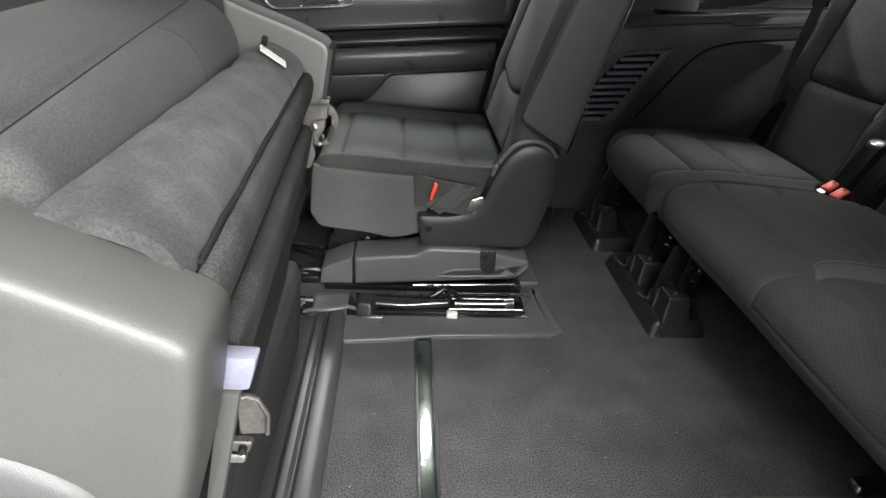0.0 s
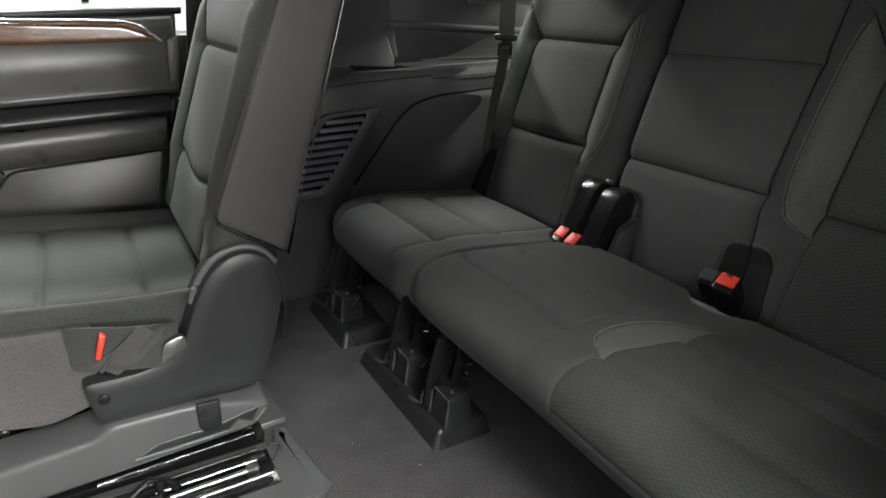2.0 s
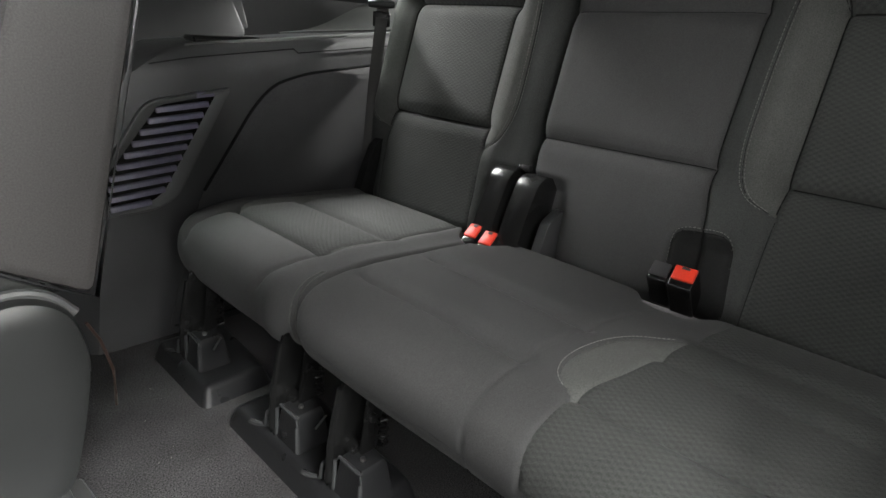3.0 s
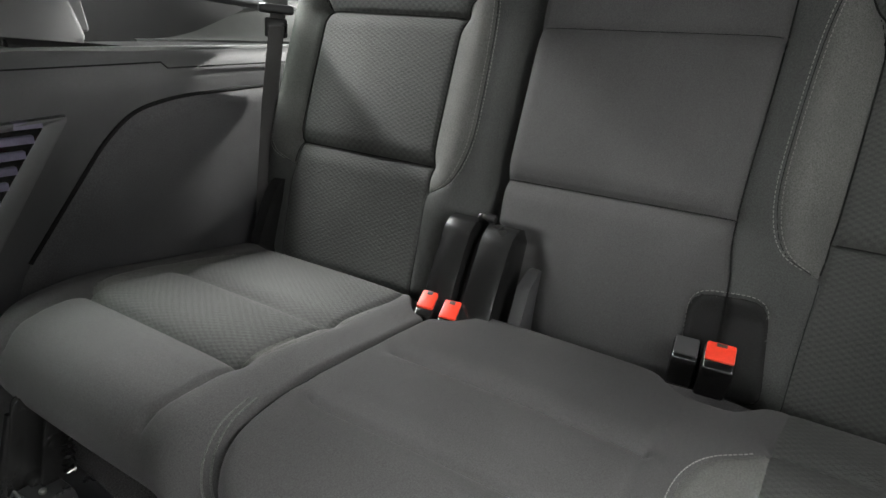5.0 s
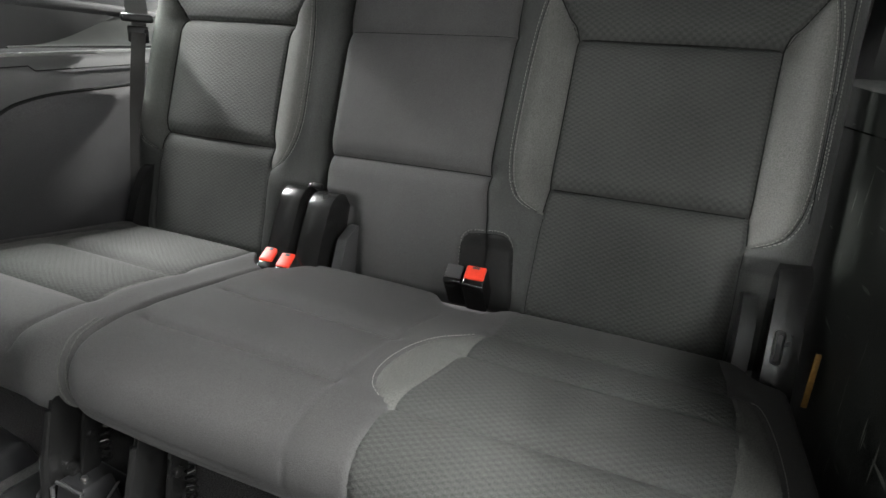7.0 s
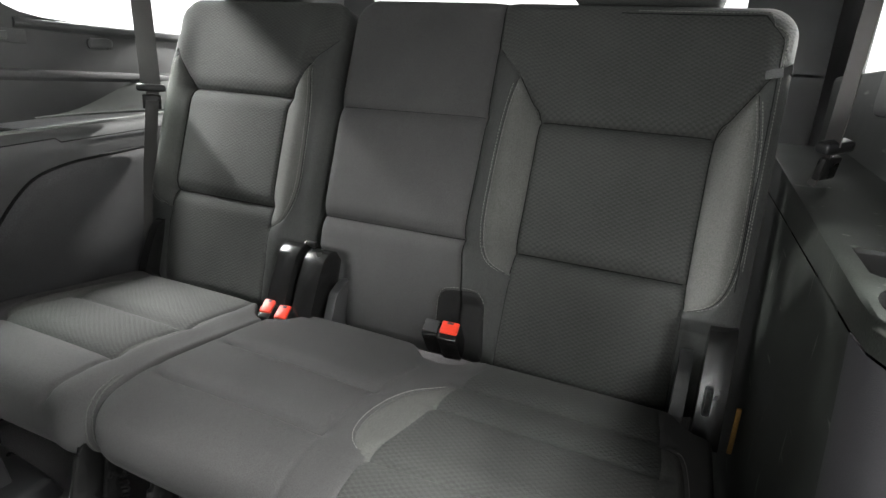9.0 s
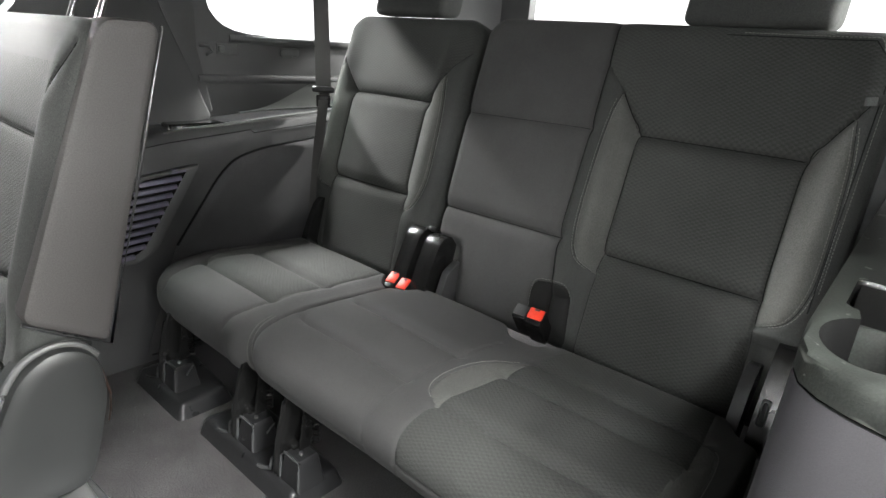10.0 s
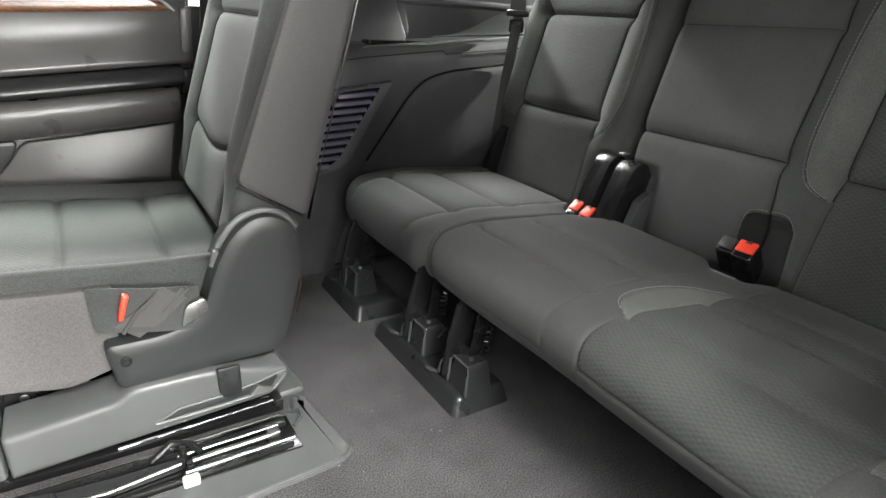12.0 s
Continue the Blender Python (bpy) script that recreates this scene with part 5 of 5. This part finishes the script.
part("headrest", prism(hr, "y", 1.64, 1.90, 0.022, 3), TRIMCLOTH, s2, "dark cloth headrest")
for y in (1.70, 1.84):
    part("headrest_post", tube([(0.45, y, 0.87), (0.49, y, 0.97)], 0.006), CHROME, s2, "chrome post")
bk = thing("belt_buckle", (0.05, 1.49, 0.25), "slack belt strap and red buckle against the seat side", "buckle")
part("strap", ribbon([(-0.002, 1.500, 0.262), (0.03, 1.490, 0.260), (0.07, 1.484, 0.254), (0.11, 1.483, 0.248), (0.155, 1.492, 0.240)], (-0.1, 0.15, 1), 0.075, 0.004), TRIMCLOTH, bk, "dark webbing strap")
for k, (xa, xc) in enumerate(((0.035, 0.090), (0.075, 0.128), (0.09, 0.135))):
    part("strap_fold", tube([(xa, 1.480, 0.222), (xa * 0.6 + xc * 0.4, 1.477, 0.254), (xc, 1.479, 0.282)], 0.0035, 8), WEBBING, bk, "rolled edge of the strap")
part("strap", ribbon([(0.040, 1.484, 0.222), (0.075, 1.478, 0.247), (0.115, 1.480, 0.278)], (-0.8, 0.1, 0.6), 0.042, 0.003), WEBBING, bk)
part("button", prism(rounded([(0.041, 0.291), (0.050, 0.287), (0.037, 0.247), (0.030, 0.249)], 0.003), "y", 1.472, 1.486, 0.002), RED, bk, "red release button")
part("bracket", prism(rounded([(0.118, 0.212), (0.165, 0.236), (0.160, 0.262), (0.128, 0.252)], 0.01), "y", 1.474, 1.488, 0.004), BRIGHT, bk, "crumpled bright metal bracket")
cord = thing("cable", (0.37, 1.55, 0.0), "thin brown cable hanging to the carpet", "cable")
part("cord", tube([(0.375, 1.70, 0.24), (0.392, 1.71, 0.20), (0.408, 1.73, 0.13), (0.415, 1.77, 0.06), (0.425, 1.82, 0.004)], 0.0025, 8), surface("brown_cable", (0.06, 0.035, 0.028), 0.5), cord)
# ---- second-row seat, folded and tipped forward ----
ts = thing("tumbled_seat", (-0.3, 0.83, 0.0), "folded second-row seat tipped forward with felt back", "seat", "second row seats")
path = Path([(-0.262, 0.56), (-0.254, 0.62), (-0.266, 0.663), (-0.300, 0.690), (-0.345, 0.703), (-0.39, 0.706), (-0.445, 0.690), (-0.49, 0.64), (-0.51, 0.54), (-0.52, 0.45)])
path.n = -path.n
V = path.s[-1]


def roll_place(u, v, w):
    u, v = corner_round(u, v, 0.605, V, 0.03)
    x, z, nx, nz = path.at(v)
    return (x + nx * w - 0.06 * (u - 0.1), 0.548 + u, z + nz * w + 0.02 * (u - 0.25))


k1 = float(path.s[int(np.argmin(np.abs(path.p[:, 0] + 0.292) + np.abs(path.p[:, 1] - 0.686)))])
seams = [(curve_through([(0.01, k1 - 0.01), (0.595, k1 + 0.025)]), 0.005, 0.0035, 0.006)]
seams += [(curve_through([(0.40, 0.01), (0.37, k1)]), 0.0015, 0.0035, 0.0)]
Pad(roll_place, (0.605, V), 0.045, 0.024, seams).build(ts, ("cushion_roll", TRIMCLOTH, "dark grey cloth cushion edge"), [])


def sheet(outline, n, place, thick, slant=0.0):
    """A padded sheet: a strip along y whose cross-section follows outline, with a little unevenness."""
    bm = bmesh.new()
    rows = []
    for j in range(n + 1):
        y = place(j / n)
        top = [bm.verts.new((x + slant * (1 - j / n) * min(1.0, max(0.0, (x + 0.25) / 0.05)) + 0.0025 * noise.noise((x * 30, y * 22, 1)), y, z + 0.004 * noise.noise((x * 20, y * 14, 4)))) for x, z in outline]
        rows.append(top)
    for a, b in zip(rows, rows[1:]):
        for k in range(1, len(a)):
            bm.faces.new((a[k - 1], a[k], b[k], b[k - 1]))
    bmesh.ops.recalc_face_normals(bm, faces=bm.faces)
    if sum(f.normal.z + f.normal.x * 0.3 for f in bm.faces) < 0:
        bmesh.ops.reverse_faces(bm, faces=bm.faces)
    bmesh.ops.solidify(bm, geom=bm.faces[:], thickness=thick)
    return bm


def slanted(h):
    return Vector((-0.008 - 0.042 * (h - 0.58), 0, 0))


felt_line = [tuple(p) for p in curve_through([(-0.264, 0.60), (-0.262, 0.624), (-0.251, 0.638), (-0.234, 0.642), (-0.213, 0.632), (-0.198, 0.619), (-0.190, 0.605), (-0.188, 0.592)], 0.006)]
part("felt_panel", sheet(felt_line, 60, lambda s: 0.531 + 0.605 * s, 0.012, 0.020), FELT, ts, "mottled grey felt panel")
part("edge_piping", tube([(-0.1665 - 0.042 * (0.03 * k - 0.03) + 0.0007 * math.sin(2.1 * k), 0.55 + 0.03 * k, 0.600 + 0.0007 * math.sin(k)) for k in range(20)], 0.0022, 8), SEAM, ts, "black edge piping")
part("rim", prism(rounded([(-0.163, 0.545), (-0.163, 0.590), (-0.156, 0.600), (-0.148, 0.597), (-0.144, 0.583), (-0.149, 0.558), (-0.156, 0.545)], [0.004, 0.006, 0.006, 0.006, 0.010, 0.008, 0.006]), "y", 0.543, 1.135, 0.002, 2, slanted), RIM, ts, "dark carpeted rim")
# seam-black block darkens the gap between rim and flaps
part("rear_flap", prism(rounded([(-0.164, 0.60), (-0.164, 0.40), (-0.30, 0.40), (-0.30, 0.60)], 0.004), "y", 0.578, 1.128, 0.002, 2, slanted), SEAM, ts, "black block painting the shade under the rim")
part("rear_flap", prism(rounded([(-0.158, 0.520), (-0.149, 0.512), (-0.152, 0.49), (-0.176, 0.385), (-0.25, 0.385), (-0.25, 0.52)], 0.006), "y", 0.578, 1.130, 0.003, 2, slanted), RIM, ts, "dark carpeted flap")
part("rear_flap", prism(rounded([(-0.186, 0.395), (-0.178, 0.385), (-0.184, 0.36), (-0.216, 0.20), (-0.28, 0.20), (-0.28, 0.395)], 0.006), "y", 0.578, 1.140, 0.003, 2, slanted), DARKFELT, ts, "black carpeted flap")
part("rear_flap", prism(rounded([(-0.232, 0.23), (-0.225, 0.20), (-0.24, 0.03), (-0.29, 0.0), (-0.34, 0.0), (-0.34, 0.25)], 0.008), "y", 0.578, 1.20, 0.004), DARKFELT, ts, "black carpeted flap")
part("core", box(-0.50, -0.25, 0.56, 1.13, 0.10, 0.55, 0.01), STEEL, ts, "black folded seat frame")
shell = rounded([(-0.143, 0.590), (-0.158, 0.50), (-0.205, 0.34), (-0.26, 0.28), (-0.62, 0.28), (-0.62, 0.70), (-0.34, 0.664), (-0.262, 0.646), (-0.205, 0.621)], [0.014, 0.06, 0.05, 0.05, 0.05, 0.05, 0.05, 0.03, 0.03], 5)
near = part("side_shield", domed(shell, "y", [0.541, 0.535, 0.484, 0.478, 0.4735, 0.4705, 0.4695], [0.004, 0.0, 0.0, 0.0012, 0.0035, 0.0075, 0.013]), SHELL, ts, "grey plastic side shield")
boss = rounded([(-0.42, 0.50), (-0.34, 0.530), (-0.262, 0.518), (-0.208, 0.478), (-0.212, 0.36), (-0.30, 0.30), (-0.42, 0.31)], 0.05, 6)
part("recliner_cover", domed(boss, "y", [0.4705, 0.4665, 0.463, 0.462], [0, 0.002, 0.008, 0.018]), GREY, ts, "round grey recliner cover")
far_shell = rounded([(-0.151, 0.637), (-0.165, 0.556), (-0.177, 0.545), (-0.30, 0.55), (-0.305, 0.697), (-0.27, 0.683), (-0.205, 0.661)], [0.018, 0.01, 0.01, 0.03, 0.006, 0.03, 0.03], 5)
part("side_shield", domed(far_shell, "y", [1.226, 1.222, 1.214, 1.153, 1.1495, 1.148], [0.010, 0.004, 0.0, 0.0, 0.0012, 0.004]), SHELL, ts, "grey plastic side shield")
part("shield_cap", domed(rounded([(-0.300, 0.56), (-0.300, 0.6925), (-0.345, 0.706), (-0.38, 0.70), (-0.38, 0.56)], [0.004, 0.004, 0.012, 0.02, 0.01]), "y", [1.224, 1.220, 1.212, 1.156, 1.153], [0.008, 0.003, 0.0, 0.0, 0.003]), PLASTIC, ts, "black plastic cap of the shield")
part("shield_edge", prism(rounded([(-0.1475, 0.630), (-0.160, 0.556), (-0.168, 0.556), (-0.156, 0.634)], 0.004), "y", 1.152, 1.214, 0.003), DARKFELT, ts, "black shield edge")
stuck = Matrix.Translation(Vector((-0.2105, 1.020, 0.6415))) @ Euler((radians(12), radians(36), radians(20))).to_matrix().to_4x4()
bm = box(-0.019, 0.019, -0.011, 0.011, 0.0, 0.0012, 0.0)
bm.transform(stuck)
lab = part("label", bm, WHITE, ts, "white printed label")
for k, (a, b) in enumerate(((-0.016, -0.006), (-0.003, 0.004), (0.008, 0.016))):
    bm = box(a, b, -0.0045 + 0.001 * k, -0.0035 + 0.001 * k, 0.0012, 0.0015, 0.0)
    bm.transform(stuck)
    part("label_bar", bm, BRIGHT, lab, "grey bar of small print")
part("peg", tube([(-0.240, 1.093, 0.632), (-0.232, 1.078, 0.655)], 0.0045, 10), BRIGHT, ts, "bright metal peg")
# latches: a pressed plate with a hook and a cam
latch = part("latch", domed(rounded([(-0.198, 0.538), (-0.161, 0.537), (-0.164, 0.512), (-0.178, 0.512), (-0.186, 0.490), (-0.186, 0.466), (-0.197, 0.466), (-0.206, 0.50)], 0.004), "y", [1.196, 1.190, 1.188], [0, 0, 0.0015]), ZINC, ts, "dull zinc latch plate")
part("latch_rim", prism(rounded([(-0.200, 0.549), (-0.158, 0.550), (-0.159, 0.540), (-0.200, 0.536)], 0.003), "y", 1.174, 1.198, 0.002), ZINC, latch, "folded rim of the latch")
part("latch_hook", domed(rounded([(-0.168, 0.540), (-0.152, 0.528), (-0.145, 0.511), (-0.148, 0.493), (-0.154, 0.492), (-0.1605, 0.505), (-0.158, 0.515), (-0.170, 0.52)], 0.005), "y", [1.206, 1.200, 1.198], [0.0006, 0, 0.0012]), ZINC, latch, "curved zinc hook")
part("latch_cam", domed(rounded([(-0.190, 0.508), (-0.166, 0.515), (-0.168, 0.498), (-0.174, 0.488), (-0.160, 0.470), (-0.186, 0.466)], 0.004), "y", [1.189, 1.183, 1.1815], [0, 0, 0.0012]), ZINC, latch)
part("latch_rivet", disc((-0.185, 1.183, 0.500), (0, 1, 0), 0.006, 0.010, 16), BRIGHT, latch)
part("latch_pin", disc((-0.172, 1.180, 0.482), (0, 1, 0), 0.005, 0.014, 14), STEEL, latch)
part("latch_pin", disc((-0.178, 1.180, 0.472), (0, 1, 0), 0.0035, 0.012, 14), BRIGHT, latch)
latch = part("latch", domed(rounded([(-0.160, 0.476), (-0.145, 0.476), (-0.1375, 0.458), (-0.139, 0.438), (-0.160, 0.437)], [0.003, 0.008, 0.012, 0.003, 0.003]), "y", [0.566, 0.562, 0.5605], [0, 0, 0.0015]), ZINC, ts, "dull zinc latch plate")
part("latch_rim", tube([(-0.152, 0.561, 0.477), (-0.143, 0.561, 0.474), (-0.1365, 0.561, 0.458), (-0.1385, 0.561, 0.438)], 0.002, 8), ZINC, latch)
part("latch_cam", domed(rounded([(-0.170, 0.431), (-0.150, 0.430), (-0.154, 0.418), (-0.170, 0.421)], 0.004), "y", [0.566, 0.560, 0.559], [0, 0, 0.001]), ZINC, latch)
part("latch_cam", domed(rounded([(-0.172, 0.416), (-0.157, 0.416), (-0.158, 0.407), (-0.172, 0.407)], 0.003), "y", [0.566, 0.560, 0.559], [0, 0, 0.001]), BRIGHT, latch)
part("latch_pin", disc((-0.158, 0.558, 0.425), (0, 1, 0), 0.0035, 0.01, 14), STEEL, latch)
part("bracket", prism(rounded([(-0.170, 0.518), (-0.139, 0.516), (-0.147, 0.487), (-0.172, 0.487)], 0.003), "y", 0.556, 0.572, 0.002), BRACKET, ts, "pale lilac plastic bracket")
part("cover_plate", prism(rounded([(-0.168, 0.488), (-0.153, 0.486), (-0.181, 0.36), (-0.215, 0.22), (-0.232, 0.22), (-0.194, 0.36)], 0.003), "y", 0.552, 0.566, 0.002), SHELL, ts, "pale grey side plate")
part("far_plate", prism(rounded([(-0.208, 0.535), (-0.199, 0.532), (-0.192, 0.48), (-0.188, 0.445), (-0.196, 0.425), (-0.227, 0.415), (-0.214, 0.447), (-0.21, 0.49)], 0.004), "y", 1.19, 1.205, 0.003), SHELL, ts, "grey side plate")
for y in (0.62, 1.08):
    part("front_leg", box(-0.45, -0.40, y - 0.02, y + 0.02, 0.0, 0.15, 0.005), STEEL, ts)

# ---- floor fittings ----
fs = thing("floor_strip", (0.02, 0.83, 0.0), "glossy black metal strip set in the carpet", "floor strip")
part("channel", box(0.003, 0.041, 0.38, 1.272, -0.001, 0.0035, 0.001), PLASTIC, fs)
part("insert", box(0.008, 0.036, 0.38, 1.262, 0.002, 0.0055, 0.0015), surface("smoked_metal", (0.10, 0.12, 0.105), 0.16, metal=0.9, var=0.2, grain=0.05, bump=0.02), fs, "smoky polished strip")
part("end_cap", box(0.002, 0.042, 1.262, 1.276, 0.0, 0.007, 0.002), PLASTIC, fs)
cr = thing("floor_ridge", (-0.2, 0.86, 0.0), "dark grey plastic ridge across the carpet", "floor trim")
ridge = [(-0.262, 0.0), (-0.250, 0.010), (-0.225, 0.013), (-0.217, 0.022), (-0.205, 0.022), (-0.200, 0.012), (-0.196, 0.012), (-0.190, 0.024), (-0.168, 0.026), (-0.158, 0.020), (-0.150, 0.0)]
part("ridge", prism(ridge, "y", 0.38, 1.332, 0.0015), TRIM, cr)
part("ridge_lip", tube([(-0.252, 1.338, 0.018), (-0.228, 1.335, 0.027), (-0.208, 1.330, 0.029), (-0.180, 1.334, 0.030), (-0.152, 1.345, 0.030), (-0.128, 1.352, 0.018)], 0.005, 8), TRACKGREY, cr, "grey lip at the end of the ridge")

tc = thing("track_cover", (0.08, 1.37, 0.0), "black plastic seat track cover with bare rails", "track cover")
plate = rounded([(-0.245, 1.236), (-0.164, 1.242), (-0.056, 1.251), (0.055, 1.266), (0.171, 1.270), (0.318, 1.278), (0.349, 1.296), (0.325, 1.482), (0.30, 1.492), (0.285, 1.442), (-0.245, 1.44)], [0.01, 0.05, 0.05, 0.05, 0.05, 0.015, 0.02, 0.015, 0.01, 0.01, 0.01], 4)
part("plate", domed(plate, "z", [0.0, 0.006, 0.010, 0.010], [0, 0.001, 0.006, 0.02]), TRACKGREY, tc, "grey moulded plate")
part("plate_edge", tube([(-0.15, 1.245, 0.008), (-0.056, 1.254, 0.008), (0.055, 1.269, 0.008), (0.171, 1.273, 0.008), (0.325, 1.282, 0.008), (0.345, 1.298, 0.008)], 0.004, 8), TRACKGREY, tc)
# raised black slab stands in for the shaded opening between the rails
part("slot", box(-0.155, 0.272, 1.338, 1.432, 0.007, 0.0125, 0.002), GLOSS, tc, "black slab painted for the dark open slot")
part("rail", box(-0.12, 0.262, 1.402, 1.418, 0.010, 0.022, 0.003), STEEL, tc)
part("rail", box(-0.14, 0.26, 1.345, 1.353, 0.010, 0.018, 0.002), STEEL, tc)
part("rail_rod", tube([(0.085, 1.352, 0.023), (0.262, 1.354, 0.023)], 0.0035), CHROME, tc, "bright rod")
part("rail_rod", tube([(0.10, 1.372, 0.026), (0.238, 1.374, 0.026)], 0.005), BRIGHT, tc, "bright rod")
part("rail_rod", tube([(0.08, 1.392, 0.026), (0.245, 1.394, 0.026)], 0.003), CHROME, tc, "bright rod")
part("rail_rod", tube([(0.06, 1.416, 0.026), (0.258, 1.420, 0.026)], 0.003), STEEL, tc, "bright rod")
part("rod_end", box(0.222, 0.242, 1.366, 1.382, 0.018, 0.034, 0.002), BRIGHT, tc)
part("clip", box(0.078, 0.103, 1.330, 1.345, 0.010, 0.026, 0.003), WHITE, tc, "pale plastic clip")
part("lever", prism(rounded([(-0.10, 1.372), (-0.02, 1.362), (0.085, 1.372), (0.09, 1.384), (0.0, 1.384), (-0.10, 1.392)], 0.006), "z", 0.014, 0.030, 0.003), PLASTIC, tc, "black release lever")
part("lever_edge", tube([(-0.10, 1.366, 0.026), (-0.02, 1.357, 0.028), (0.082, 1.368, 0.030)], 0.003), BRIGHT, tc)
part("link", tube([(0.04, 1.396, 0.028), (0.075, 1.41, 0.042), (0.10, 1.398, 0.040), (0.115, 1.38, 0.030)], 0.006, 8), STEEL, tc)
part("link_post", disc((0.088, 1.386, 0.032), (0, 0, 1), 0.006, 0.03), STEEL, tc)
for k in range(4):
    part("rivet", disc((-0.06 + 0.04 * k, 1.41, 0.024), (0, 0, 1), 0.004, 0.004, 12), STEEL, tc)
part("end_hook", tube([(0.275, 1.395, 0.012), (0.292, 1.41, 0.016), (0.297, 1.432, 0.014), (0.28, 1.44, 0.012)], 0.004, 8), TRIM, tc)
part("guide_block", domed(rounded([(-0.135, 1.335), (-0.095, 1.33), (-0.08, 1.385), (-0.13, 1.395)], 0.008), "z", [0.008, 0.036, 0.042, 0.042], [0, 0.003, 0.008, 0.015]), PLASTIC, tc, "black guide block")
part("guide_foot", box(-0.118, -0.07, 1.327, 1.336, 0.008, 0.014, 0.002), BRIGHT, tc)
rt = thing("seat_track", (0.1, 1.48, 0.0), "black steel seat track with bright edge", "seat track")
part("track", box(-0.22, 0.272, 1.462, 1.50, 0.0, 0.014, 0.003), GLOSS, rt)
part("track_edge", tube([(0.0, 1.466, 0.017), (0.262, 1.480, 0.017)], 0.003, 8), CHROME, rt, "bright worn edge")
part("track_end", box(0.262, 0.278, 1.462, 1.50, 0.0, 0.026, 0.003), STEEL, rt)
part("rear_plate", domed(rounded([(0.25, 1.50), (0.335, 1.505), (0.325, 1.66), (0.25, 1.66)], 0.012), "z", [0.0, 0.006, 0.009, 0.009], [0, 0.001, 0.004, 0.012]), TRACKGREY, rt, "grey plastic plate")
# added black sheet puts the under-seat shade on the floor
part("pan", box(-0.34, 0.20, 1.515, 2.02, 0.0, 0.010, 0.004), STEEL, rt, "black sheet added to darken the floor under the seat")
part("pan_rib", tube([(-0.33, 1.56, 0.012), (-0.20, 1.555, 0.018), (0.10, 1.56, 0.016)], 0.007, 8), STEEL, rt)
part("harness", tube([(-0.33, 1.66, 0.02), (-0.25, 1.62, 0.035), (-0.17, 1.65, 0.03), (-0.08, 1.61, 0.045), (0.02, 1.64, 0.03)], 0.008, 8), GLOSS, rt, "black wiring harness")
fh = thing("front_hooks", (-0.25, 1.42, 0.0), "black steel floor hooks before the seat track", "hook")
for y in (1.36, 1.50):
    part("hook", tube([(-0.31, y, 0.02), (-0.27, y + 0.005, 0.035), (-0.235, y + 0.01, 0.03)], 0.008, 8), STEEL, fh)
    part("hook_plate", box(-0.30, -0.235, y - 0.012, y + 0.03, 0.0, 0.02, 0.004), STEEL, fh)
    part("hook_pin", tube([(-0.30, y - 0.006, 0.028), (-0.262, y - 0.006, 0.028)], 0.004, 8), CHROME, fh)
fl = thing("belt_anchor", (0.78, 0.87, 0.0), "bright metal belt anchor end on the carpet", "belt anchor")
part("anchor", domed(rounded([(0.75, 0.845), (0.83, 0.86), (0.83, 0.885), (0.75, 0.878)], 0.012), "z", [0.0, 0.01, 0.014, 0.014], [0, 0.001, 0.004, 0.008]), BRIGHT, fl)
part("webbing", box(0.56, 0.755, 0.825, 0.845, 0.0, 0.004, 0.001), WEBBING, fl)

# crumbs and lint on the carpet
rng = random.Random(4)
bm = bmesh.new()
for k in range(150):
    x, y = rng.uniform(-0.12, 0.56), rng.uniform(0.45, 1.9)
    s = rng.uniform(0.0003, 0.0008)
    bmesh.ops.create_icosphere(bm, subdivisions=1, radius=s, matrix=Matrix.Translation((x, y, 0.001)) @ Matrix.Diagonal((rng.uniform(0.7, 2.2), 1, 0.7, 1)))
tagged(link_mesh("lint", bm, surface("lint", (0.35, 0.34, 0.32), 0.9), None, "pale lint and crumbs scattered on the carpet"), category="lint", kind="stuff")

# ---- front seat ----
f1 = thing("front_passenger_seat", (-0.75, 1.7, 0.0), "dark grey front passenger seat back seen from behind", "seat", "front seats")
prof = rounded([(-0.70, 0.0), (-0.95, 0.0), (-0.80, 0.80), (-0.56, 0.86), (-0.54, 0.80)], 0.05)
part("backrest", prism(prof, "y", 1.36, 1.92, 0.045, 4), TRIMCLOTH, f1)
part("headrest", prism(rounded([(-0.62, 0.92), (-0.52, 0.92), (-0.47, 1.10), (-0.58, 1.11)], 0.03), "y", 1.51, 1.77, 0.025, 3), TRIMCLOTH, f1)
for y in (1.58, 1.70):
    part("headrest_post", tube([(-0.60, y, 0.84), (-0.57, y, 0.94)], 0.006), CHROME, f1)
